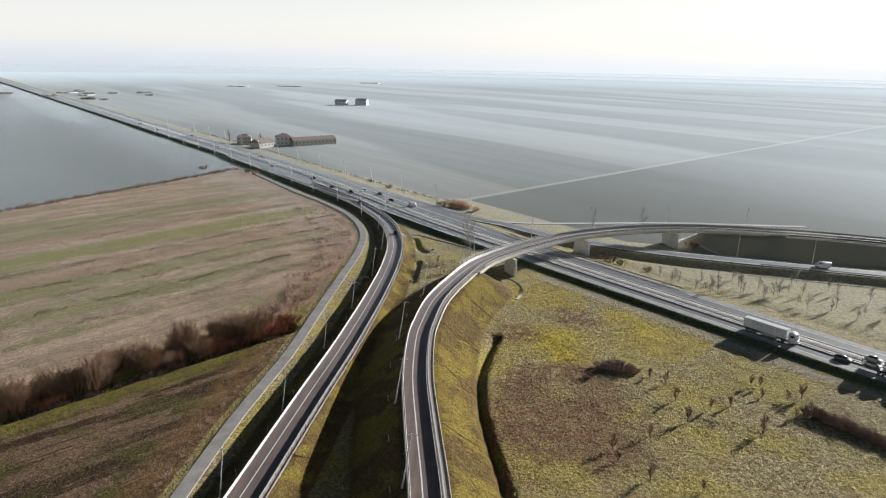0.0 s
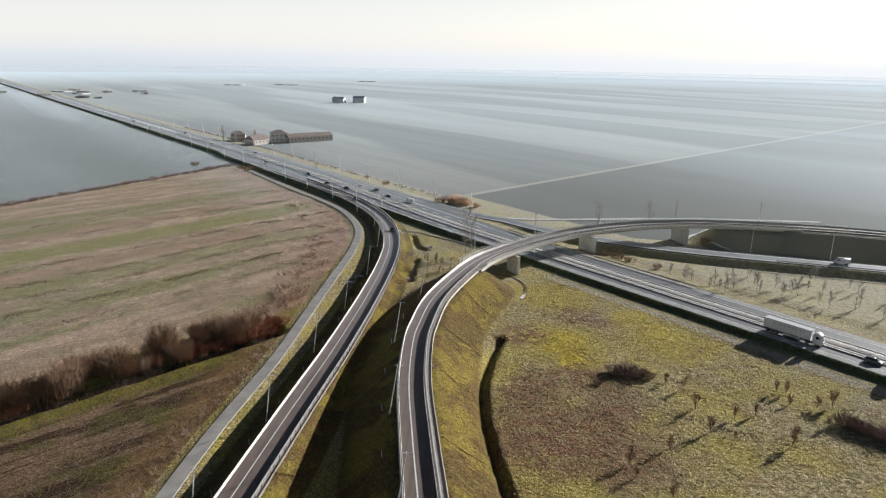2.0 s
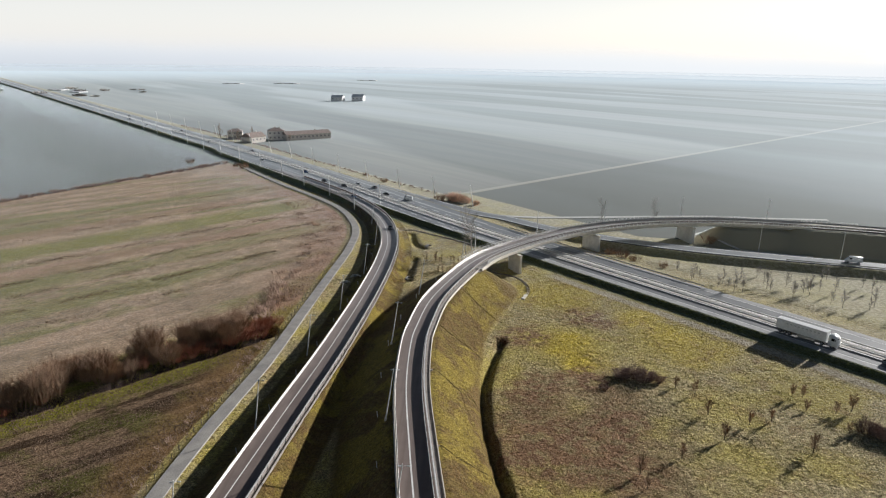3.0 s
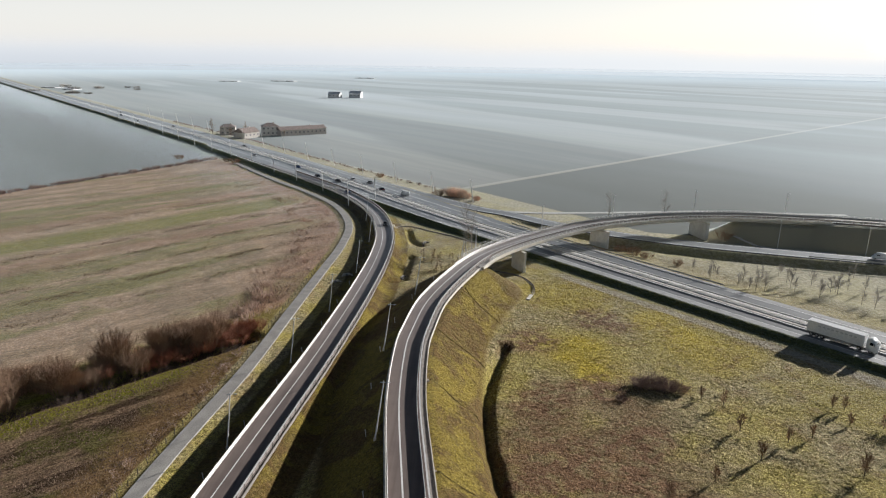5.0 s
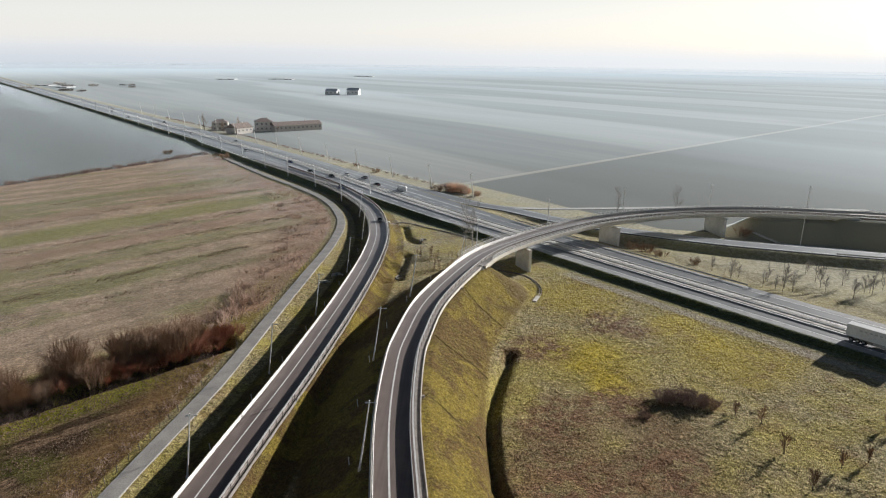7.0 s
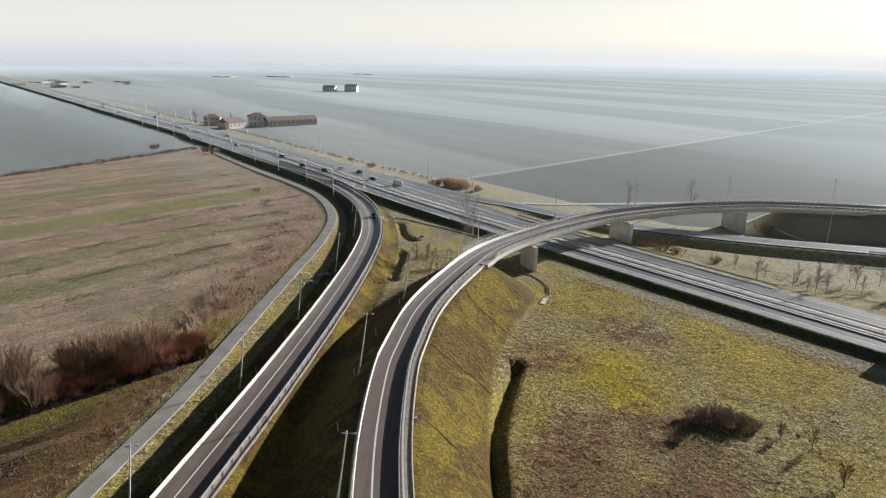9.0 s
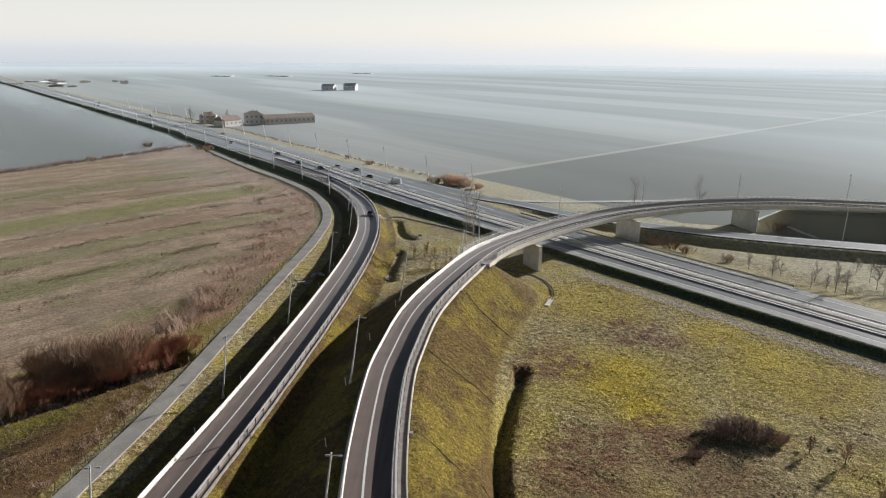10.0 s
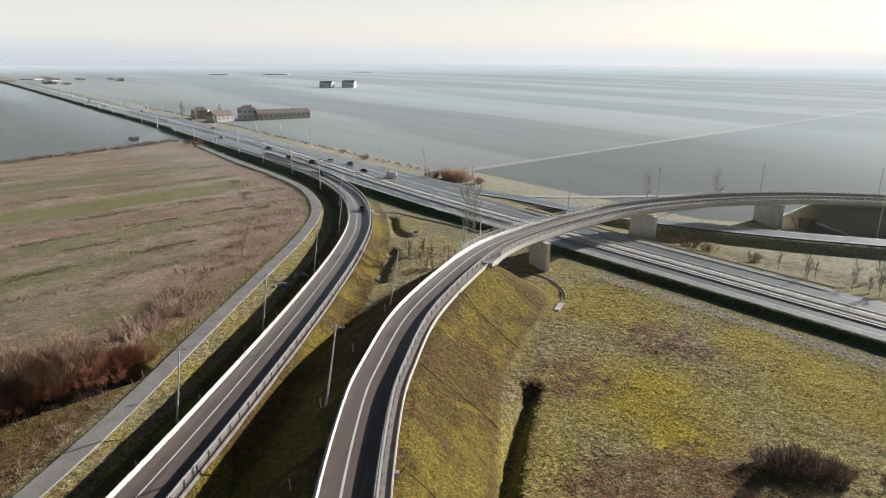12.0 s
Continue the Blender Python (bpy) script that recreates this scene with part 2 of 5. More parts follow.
    f2 = n.mix(n.math("MULTIPLY", n.step(n.attr("edge"), 0.55, 0.95), n.math("MULTIPLY_ADD", tuss, 1.2, 0.1, clamp=True)), f2, (0.27, 0.175, 0.085))
    f1 = n.mix(n.math("MULTIPLY", n.step(n.math("ADD", hedge, n.math("MULTIPLY", wob, 1.5)), 14.0, 8.0), 0.6), f1, green)
    lf = n.mix(n.step(hedge, -0.7, 0.7), f2, f1)
    lf = n.mix(n.step(n.math("ADD", bound, n.math("MULTIPLY", wob2, 0.7)), -0.8, 0.8), lf, dark)
    col = n.mix(left, meadow, lf)
    col = n.mix(n.step(n.math("ADD", n.attr("bank"), n.math("MULTIPLY", wob2, 0.12)), 0.35, 0.65), col, bank)
    col = n.mix(n.step(n.math("ADD", hw, wob), 246, 250), col, far_r)
    fields = n.step(n.math("ADD", left, n.step(hw, 236, 240)), 0.2, 0.8)
    near_by = n.step(hw, 245, 230)
    # patch of green and straw beyond the highway, between the slip road and the bridge
    isle = n.attr("isle")
    col = n.mix(n.step(n.math("ADD", isle, n.math("MULTIPLY", wob2, 0.1)), 0.4, 0.6), col, n.mix(0.55, meadow, n.mix(n.step(tuss, 0.38, 0.62), (0.34, 0.31, 0.2), (0.5, 0.46, 0.33))))
    # paler grass colour that imitates haze on the far banks and verge
    hazed_bank = n.mix(n.step(fine, 0.36, 0.62), (0.34, 0.31, 0.22), (0.48, 0.44, 0.32))
    col = n.mix(n.math("MULTIPLY", n.step(n.attr("bank"), 0.2, 0.5), n.step(hw, 232, 238)), col, hazed_bank)
    behind = n.math("MULTIPLY", n.math("MULTIPLY", n.step(hw, 228, 234), n.step(hw, 251, 248)), n.math("SUBTRACT", 1.0, n.step(isle, 0.3, 0.7)))
    col = n.mix(n.math("MULTIPLY", behind, 0.7), col, hazed_bank)
    foot = n.math("MULTIPLY", n.step(hw, 189.0, 191.5), n.step(hw, 206, 204))
    col = n.mix(n.math("MULTIPLY", foot, 0.8), col, (0.13, 0.17, 0.075))
    # worn gravel track at the foot of the highway bank
    trail = n.math("ABSOLUTE", n.math("ADD", n.math("SUBTRACT", hw, 187.4), n.math("MULTIPLY", wob2, 0.35)))
    run = n.side(HD[0], HD[1], 0)
    trail = n.math("MULTIPLY", n.step(trail, 2.2, 1.1), n.math("MULTIPLY", n.step(run, 175, 165), n.step(run, -70, -60)))
    col = n.mix(n.math("MULTIPLY", trail, n.math("MULTIPLY_ADD", tuss, 0.5, 0.6, clamp=True)), col, (0.42, 0.38, 0.31))
    near_zone = n.step(hw, 236, 228)
    col = n.mix(near_zone, col, n.mix(speck, n.mix(1.0, col, (0.62, 0.57, 0.5), "MULTIPLY"), n.mix(1.0, col, (1.3, 1.27, 1.15), "MULTIPLY")))
    h1 = n.math("ADD", n.math("MULTIPLY", tuss, 1.5), n.math("MULTIPLY", fine, 0.45))
    h2 = n.math("MULTIPLY", n.math("ADD", row2, n.math("MULTIPLY_ADD", row, 0.6, n.math("MULTIPLY", fine, 0.7))), 0.8)
    hh = n.add("ShaderNodeMix", None)
    n.put(hh, "0", fields), n.put(hh, "2", h1), n.put(hh, "3", h2)
    # haze put into the sheen: more on far parcels, less on dark ones
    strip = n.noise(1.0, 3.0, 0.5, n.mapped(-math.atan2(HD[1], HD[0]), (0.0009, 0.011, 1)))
    haze_amount = n.math("MULTIPLY_ADD", n.math("MULTIPLY_ADD", tone, 0.24, n.math("MULTIPLY", strip, 0.76)), 0.4, 0.44, clamp=True)
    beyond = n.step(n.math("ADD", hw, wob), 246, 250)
    west_part = n.step(n.side(1, 0, 0), 360, 60)
    haze_cut = n.math("MAXIMUM", n.math("MULTIPLY", west_part, n.math("MULTIPLY", n.step(trk, -1, 1), beyond)), n.math("MULTIPLY", n.math("MULTIPLY", left, n.step(bound, -0.8, 0.8)), 0.35))
    haze_amount = n.math("MULTIPLY", haze_amount, n.math("MULTIPLY_ADD", haze_cut, -0.3, 1.0))
    haze_amount = n.math("MULTIPLY", haze_amount, n.math("MULTIPLY_ADD", n.math("MULTIPLY", beyond, n.step(hw, 620, 300)), -0.3, 1.0))
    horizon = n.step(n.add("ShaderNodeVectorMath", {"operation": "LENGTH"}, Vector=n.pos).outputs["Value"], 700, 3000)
    haze_amount = n.math("MAXIMUM", haze_amount, horizon)
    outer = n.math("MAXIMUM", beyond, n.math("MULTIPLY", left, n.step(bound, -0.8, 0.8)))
    haze_amount = n.math("MULTIPLY", haze_amount, n.math("MULTIPLY_ADD", outer, 0.76, n.math("MULTIPLY_ADD", left, n.math("MULTIPLY_ADD", n.step(hedge, 0, 30), 0.34, -0.17), n.math("MULTIPLY_ADD", n.step(hw, 120, 190), 0.4, 0.06))))
    haze_amount = n.math("MULTIPLY", haze_amount, n.math("MULTIPLY_ADD", n.step(isle, 0.3, 0.7), -0.1, 1.0))
    haze_sheen = haze_amount
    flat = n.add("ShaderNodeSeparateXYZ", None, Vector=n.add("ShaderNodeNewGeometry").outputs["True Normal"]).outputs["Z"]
    haze_amount = n.math("MULTIPLY", haze_amount, n.math("MULTIPLY", n.step(flat, 0.985, 0.9995), n.math("SUBTRACT", 1.0, n.math("MULTIPLY", n.attr("bank"), 0.95))))
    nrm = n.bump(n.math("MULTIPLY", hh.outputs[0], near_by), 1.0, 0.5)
    shine = n.math("MULTIPLY", haze_amount, 0.08)
    return n.finish(col, 0.95, 0.0, nrm, 0.1, VEIL, 2.6, 0.35, mask=shine, sheen=haze_sheen)


def asphalt(name, a, b, angle=0.0, veil=0.95, sheen=0.0):
    n = Nodes(name)
    big = n.noise(0.25, 4.0)
    streak = n.noise(1.0, 3.0, 0.5, n.mapped(-angle, (0.03, 1.1, 1)))
    fine = n.noise(9.0, 4.0, 0.7)
    col = n.mix(n.step(n.math("MULTIPLY_ADD", streak, 0.6, n.math("MULTIPLY", big, 0.4)), 0.38, 0.62), a, b)
    col = n.mix(0.3, col, n.mix(fine, (0.2, 0.2, 0.2), (0.8, 0.8, 0.8)), "OVERLAY")
    return n.finish(col, 0.75, 0.0, n.bump(fine, 0.25, 0.02), 0.35, veil, 5.0, 0.4, sheen=sheen)


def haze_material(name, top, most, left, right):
    """Glowing see-through sheet standing in for haze on the far plain, thinning upwards."""
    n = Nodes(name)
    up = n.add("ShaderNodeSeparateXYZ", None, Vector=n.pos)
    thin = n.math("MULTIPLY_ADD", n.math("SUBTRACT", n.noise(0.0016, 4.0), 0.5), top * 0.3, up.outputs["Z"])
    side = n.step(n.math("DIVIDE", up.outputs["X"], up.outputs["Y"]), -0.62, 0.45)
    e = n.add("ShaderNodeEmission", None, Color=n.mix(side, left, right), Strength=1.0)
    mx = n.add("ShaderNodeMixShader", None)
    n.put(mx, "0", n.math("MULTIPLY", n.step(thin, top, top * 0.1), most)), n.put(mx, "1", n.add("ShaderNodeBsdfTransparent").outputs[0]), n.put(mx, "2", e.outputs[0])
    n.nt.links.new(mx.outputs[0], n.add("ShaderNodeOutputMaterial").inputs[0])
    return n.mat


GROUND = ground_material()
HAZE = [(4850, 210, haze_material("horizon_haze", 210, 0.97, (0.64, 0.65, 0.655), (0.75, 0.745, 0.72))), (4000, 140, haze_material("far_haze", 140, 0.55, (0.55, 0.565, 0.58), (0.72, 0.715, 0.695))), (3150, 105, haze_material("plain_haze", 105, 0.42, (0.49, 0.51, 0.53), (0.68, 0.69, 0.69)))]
RAMP_ASPHALT = asphalt("ramp_asphalt", (0.145, 0.11, 0.096), (0.195, 0.152, 0.133), math.pi / 2, sheen=0.25)
HIGHWAY_ASPHALT = asphalt("highway_asphalt", (0.055, 0.056, 0.058), (0.1, 0.1, 0.1), math.atan2(HD[1], HD[0]), 0.75, 0.3)
PATH_ASPHALT = plain("cycle_path_asphalt", (0.3, 0.285, 0.265), (0.38, 0.36, 0.33), 0.3, 0.85, veil=0.6, bump=0.2)
GRAVEL = plain("pale_gravel", (0.44, 0.41, 0.36), (0.55, 0.52, 0.47), 0.4, 0.95, veil=0.6, bump=0.4, sheen=0.5)
CONCRETE = plain("concrete", (0.68, 0.66, 0.62), (0.8, 0.78, 0.74), 0.5, 0.85, bump=0.25, veil=0.3, sheen=0.5)
CONCRETE_PALE = plain("pale_concrete", (0.62, 0.58, 0.51), (0.74, 0.7, 0.63), 0.7, 0.85, bump=0.2, sheen=0.3)
STEEL = plain("galvanised_steel", (0.46, 0.45, 0.43), (0.55, 0.54, 0.52), 1.2, 0.5, 0.15, spec=0.5)
STEEL_DARK = plain("weathered_steel", (0.22, 0.22, 0.22), (0.32, 0.31, 0.3), 1.5, 0.5, 0.5)
POLE = plain("lamp_pole_zinc", (0.8, 0.79, 0.77), (0.86, 0.85, 0.83), 1.0, 0.5, 0.0, sheen=1.0)
LAMP_HEAD = plain("lamp_head_aluminium", (0.5, 0.52, 0.53), (0.62, 0.64, 0.65), 3.0, 0.4, 0.5)
PAINT = plain("road_paint_white", (0.74, 0.73, 0.7), (0.86, 0.85, 0.82), 1.6, 0.7, veil=0.8, sheen=1.0)
SHOULDER = plain("worn_shoulder_asphalt", (0.27, 0.26, 0.25), (0.35, 0.34, 0.33), 0.4, 0.8, veil=0.6, bump=0.2, sheen=0.5)
TWIG = plain("bare_twigs_brown", (0.27, 0.175, 0.12), (0.37, 0.255, 0.17), 0.6, 0.9, vary=0.25)
TWIG_RED = plain("bare_twigs_reddish", (0.36, 0.165, 0.11), (0.46, 0.235, 0.15), 0.6, 0.9, vary=0.25)
TWIG_PINK = plain("pale_rust_twigs", (0.48, 0.34, 0.27), (0.58, 0.44, 0.36), 0.6, 0.9, vary=0.2)
TWIG_RUST = plain("rust_orange_twigs", (0.62, 0.44, 0.33), (0.7, 0.53, 0.42), 0.6, 0.9, vary=0.2)
TWIG_BLACK = plain("shade_black_brambles", (0.05, 0.036, 0.03), (0.085, 0.06, 0.048), 0.6, 0.9, vary=0.2)
TWIG_DARK = plain("purple_brown_twigs", (0.24, 0.17, 0.15), (0.33, 0.24, 0.205), 0.6, 0.9, vary=0.2)
BARK = plain("grey_bark", (0.14, 0.12, 0.1), (0.22, 0.19, 0.16), 1.2, 0.9)
GUTTER = plain("stained_gutter_concrete", (0.27, 0.24, 0.22), (0.36, 0.33, 0.3), 0.9, 0.9, bump=0.2, sheen=0.4)
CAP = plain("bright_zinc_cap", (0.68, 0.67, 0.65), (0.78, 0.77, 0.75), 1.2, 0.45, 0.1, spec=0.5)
CHUTE = plain("mossy_dark_concrete", (0.13, 0.1, 0.04), (0.19, 0.15, 0.06), 1.0, 0.95)
RAIL_BROWN = plain("brown_rail_back", (0.22, 0.19, 0.175), (0.28, 0.25, 0.23), 1.2, 0.75)
CLOD = plain("turned_soil", (0.16, 0.108, 0.074), (0.29, 0.205, 0.14), 0.8, 0.95)
RUBBER = plain("black_rubber", (0.02, 0.02, 0.02), (0.035, 0.035, 0.035), 4.0, 0.8, local=True)
GLASS = plain("dark_glass", (0.015, 0.018, 0.022), (0.03, 0.035, 0.04), 1.0, 0.08, spec=0.6, local=True)
RIM = plain("wheel_alloy", (0.45, 0.45, 0.46), (0.55, 0.55, 0.56), 4.0, 0.35, 0.7, local=True)


def lacquer(name, c, rough=0.3):
    return plain(name, c, tuple(min(1, v * 1.12) for v in c), 1.5, rough, 0.0, local=True, spec=0.5)


WHITE_CAR, SILVER_CAR, GREY_CAR = lacquer("white_lacquer", (0.74, 0.75, 0.75)), lacquer("silver_lacquer", (0.5, 0.52, 0.53)), lacquer("grey_lacquer", (0.17, 0.18, 0.19))
DARK_CAR, BLUE_CAR = lacquer("black_lacquer", (0.025, 0.027, 0.03)), lacquer("blue_lacquer", (0.05, 0.09, 0.18))
RED_LIGHT, LENS = lacquer("red_lens", (0.35, 0.02, 0.02)), lacquer("clear_lens", (0.7, 0.72, 0.74), 0.12)
BRICK = plain("old_brick_wall", (0.62, 0.58, 0.54), (0.7, 0.67, 0.63), 0.6, 0.9, bump=0.3)
PLASTER = plain("aged_plaster", (0.76, 0.74, 0.7), (0.84, 0.82, 0.78), 0.5, 0.9)
ROOF = plain("terracotta_roof", (0.26, 0.21, 0.19), (0.34, 0.28, 0.25), 0.8, 0.9, bump=0.3, sheen=0.4)
PALE_SHED = plain("pale_sheet_metal", (0.8, 0.81, 0.82), (0.88, 0.89, 0.9), 0.3, 0.7, sheen=1.0)
SHED_GREY = plain("grey_greenhouse_sheet", (0.68, 0.7, 0.72), (0.76, 0.78, 0.8), 0.3, 0.6)
TWIG_GREY = plain("grey_twigs", (0.36, 0.34, 0.31), (0.46, 0.43, 0.4), 0.6, 0.9, vary=0.2, sheen=0.5)
WOOD = plain("grey_weathered_wood", (0.2, 0.17, 0.13), (0.3, 0.26, 0.21), 2.0, 0.9)
OPENING = plain("dark_opening", (0.26, 0.26, 0.26), (0.33, 0.33, 0.33), 1.0, 0.4)

# ---- helpers of this scene ----
def mesh_from(name, verts, faces, mat, smooth=False):
    me = bpy.data.meshes.new(name)
    me.from_pydata([tuple(v) for v in verts], [], [tuple(f) for f in faces])
    for m in mat if isinstance(mat, (list, tuple)) else (mat,):
        me.materials.append(m)
    if smooth:
        me.shade_smooth()
    return me


def child(name, me, parent, label="", at=None):
    ob = new(name, me)
    ob.parent = parent
    if at is not None:
        ob.matrix_basis = at
    return tagged(ob, label)


def part(name, bm, mat, parent, label="", at=None):
    me = bpy.data.meshes.new(name)
    bm.to_mesh(me)
    bm.free()
    me.materials.append(mat)
    return child(name, me, parent, label, at)


def thing(name, label, category, group="", kind="", at=None):
    ob = new(name)
    if at is not None:
        ob.matrix_basis = at
    return tagged(ob, label, category, group, kind)


def box(bm, x0, x1, y0, y1, z0, z1, bevel=0.0):
    r = bmesh.ops.create_cube(bm, size=1.0)
    vs = r["verts"]
    for v in vs:
        v.co = ((x0 + x1) / 2 + v.co.x * (x1 - x0), (y0 + y1) / 2 + v.co.y * (y1 - y0), (z0 + z1) / 2 + v.co.z * (z1 - z0))
    if bevel:
        es = list({e for v in vs for e in v.link_edges})
        bmesh.ops.bevel(bm, geom=es, offset=bevel, segments=1, affect="EDGES")
    return vs


def tube(bm, a, b, r0, r1, n=8):
    a, b = Vector(a), Vector(b)
    m = Matrix.Translation((a + b) / 2) @ (b - a).to_track_quat("Z", "Y").to_matrix().to_4x4()
    bmesh.ops.create_cone(bm, cap_ends=True, segments=n, radius1=r0, radius2=r1, depth=(b - a).length, matrix=m)


def spline(ctrl, step=3.0):
    """A smooth path through control points (x, y, z), sampled evenly."""
    c = np.array(ctrl, float)
    c = np.vstack([2 * c[0] - c[1], c, 2 * c[-1] - c[-2]])
    out = []
    for i in range(1, len(c) - 2):
        t = np.linspace(0, 1, 40, endpoint=False)[:, None]
        p0, p1, p2, p3 = c[i - 1 : i + 3]
        out.append(0.5 * (2 * p1 + (p2 - p0) * t + (2 * p0 - 5 * p1 + 4 * p2 - p3) * t**2 + (3 * p1 - p0 - 3 * p2 + p3) * t**3))
    p = np.vstack([*out, c[-2]])
    s = np.r_[0, np.cumsum(np.linalg.norm(np.diff(p, axis=0), axis=1))]
    q = np.linspace(0, s[-1], max(2, int(s[-1] / step)))
    return np.stack([np.interp(q, s, p[:, k]) for k in range(3)], 1)


def rights(p):
    d = np.gradient(p[:, :2], axis=0)
    d /= np.linalg.norm(d, axis=1)[:, None]
    return np.stack([d[:, 1], -d[:, 0]], 1)


def offset(p, o, dz=0.0):
    q = p.copy()
    q[:, :2] += rights(p) * o
    q[:, 2] += dz
    return q


def sweep(name, p, profile, mat, closed=True, smooth=False):
    """A strip along p; the profile gives (offset to the right, height)."""
    r, k = rights(p), len(profile)
    verts = [(x + rr[0] * o, y + rr[1] * o, z + v) for (x, y, z), rr in zip(p, r) for o, v in profile]
    faces = []
    for i in range(len(p) - 1):
        for j in range(k if closed else k - 1):
            a, b = i * k + j, i * k + (j + 1) % k
            faces.append((a, b, b + k, a + k))
    if closed:
        faces += [tuple(range(k))[::-1], tuple(range((len(p) - 1) * k, len(p) * k))]
    return mesh_from(name, verts, faces, mat, smooth)


def along(p, spacing, start=0.0):
    """Places and headings at even spacing along a path."""
    s = np.r_[0, np.cumsum(np.linalg.norm(np.diff(p, axis=0), axis=1))]
    q = np.arange(start, s[-1], spacing)
    xyz = np.stack([np.interp(q, s, p[:, k]) for k in range(3)], 1)
    e = np.stack([np.interp(np.minimum(q + 0.5, s[-1]), s, p[:, k]) for k in range(3)], 1)
    b = np.stack([np.interp(np.maximum(q - 0.5, 0), s, p[:, k]) for k in range(3)], 1)
    d = e - b
    return [(Vector(x), math.atan2(v[1], v[0])) for x, v in zip(xyz, d)]


# ---- the lines of the plan ----
def hw(n, s, z=0.0):
    return (HN[0] * n + HD[0] * s, HN[1] * n + HD[1] * s, z)


RAMP_A = spline([(-48.7, -60, 3.4), (-47.1, -30, 3.4), (-45.4, 1, 3.4), (-43.65, 32, 3.4), (-41.95, 62.5, 3.4), (-40.45, 90.1, 3.4), (-38.8, 110.5, 3.3), (-35.95, 144.2, 3.2), (-32.85, 178.2, 3.05), (-30.2, 221.2, 2.8), (-29.4, 259.8, 2.5),
                 (-31.3, 290, 2.4), (-38.1, 322.5, 2.05), (-49.4, 350.5, 1.85), (-66.2, 379.6, 1.75), (-93.2, 415.7, 1.7), (-127.2, 457.6, 1.66)])
RAMP_B = spline([(11.2, -60, 7.0), (8.1, -27, 7.0), (5.0, 5, 7.1), (1.9, 37, 7.1), (-1.2, 70, 7.2), (-4.4, 103.5, 7.3), (-7.3, 125.9, 7.4), (-10.2, 150.3, 7.5), (-11.1, 172.3, 7.7), (-10.4, 184.2, 7.8), (-7.9, 202.8, 7.9), (-1.8, 223.3, 8.1), (5.6, 242, 8.2),
                 (15.5, 256.8, 8.2), (30.7, 272.7, 8.4), (49.5, 288.5, 8.4), (75, 301, 8.4), (98.3, 306.5, 8.4), (118, 307.5, 8.3), (150, 304, 8.0), (185, 297, 7.5), (240, 282, 6.5), (300, 262, 5.5)])
AB0, AB1 = int(np.argmin(np.abs(RAMP_B[:, 1] - 233) + 9 * (RAMP_B[:, 0] > 30))), int(np.argmin(np.abs(RAMP_B[:, 0] - 146)))
CYCLE = spline([(-55.8, -60, 0.45), (-55.2, -20, 0.45), (-54.6, 20, 0.45), (-54, 60, 0.45), (-53.4, 100, 0.45), (-52.3, 137, 0.45), (-49.2, 175, 0.45), (-48.3, 209, 0.45), (-47.4, 242, 0.45), (-46.6, 281, 0.45), (-49.8, 314, 0.45),
                (-62.4, 348.7, 0.45), (-82.6, 378.8, 0.45), (-109.8, 412.8, 0.45), (-151.4, 469.6, 0.45)])
SLIP = spline([hw(226.5, 420, 1.45), hw(227, 330, 1.4), hw(228, 265, 1.3), (20, 335, 1.1), (37.5, 316.5, 1.5), (61, 299, 2.0), (88, 285.6, 2.3), (117, 276.3, 2.4), (164, 263.6, 2.4), (234, 242.2, 2.4), (322, 211, 2.4)])
DITCH = spline([(24, 20, 0), (19, 52, 0), (14, 85, 0), (9.5, 118, 0), (6.2, 139, 0), (5.0, 155, 0), (6.2, 171.5, 0), (10.8, 193, 0)], 0.8)
HEDGE_DITCH = spline([(-55.5, 193.6, 0), (-80.4, 165.6, 0), (-108.4, 134.6, 0), (-148.4, 89.6, 0), (-198, 33.6, 0)], 0.8)
GULLY = spline([(-20, 245, 0), (-20, 256, 0), (-19.5, 269, 0)], 0.8)
GULLY3 = spline([(-30, 236, 0), (-25, 239.5, 0), (-18, 244.5, 0), (-10.5, 252, 0), (-3.5, 259, 0), (4, 268, 0)], 0.8)
GULLY2 = spline([(-16.5, 283, 0), (-21, 291, 0), (-23.6, 306, 0)], 0.8)
RUN = np.array((*range(-160, 700, 12), *range(700, 1500, 60), *range(1500, 4700, 300)), float)


def lateral(table):
    """A smooth run of distances across the highway, from (distance along, distance across)."""
    c = spline([(a, b, 0) for a, b in table], 4.0)
    return np.interp(RUN, c[:, 0], c[:, 1])


AXIS_N = lateral(((-160, 205), (-40, 205.1), (100, 205.3), (200, 205.8), (250, 206.6), (300, 209.3), (350, 213.5), (400, 217.0), (450, 219), (550, 219.8), (700, 220), (4700, 220)))
NEAR_N = lateral(((-160, 194.6), (0, 194.8), (100, 195), (200, 195.6), (270, 197.6), (305, 199.0), (330, 197.4), (376, 197.0), (450, 199.5), (550, 203), (700, 206), (4700, 207)))
FAR_N = lateral(((-160, 217.0), (0, 217.1), (100, 217.2), (180, 217.5), (230, 219.5), (265, 222.5), (300, 225.5), (400, 231), (500, 233.5), (700, 233.5), (4700, 233.5)))
HIGHWAY = np.array([hw(n, s, 1.6) for n, s in zip(AXIS_N, RUN)])
NEAR_EDGE = np.array([hw(n, s, 1.6) for n, s in zip(NEAR_N, RUN)])
FAR_EDGE = np.array([hw(n, s, 1.6) for n, s in zip(FAR_N, RUN)])


def run_at(s):
    """The row of the highway's lines nearest to a distance along it."""
    return int(np.argmin(np.abs(RUN - s)))

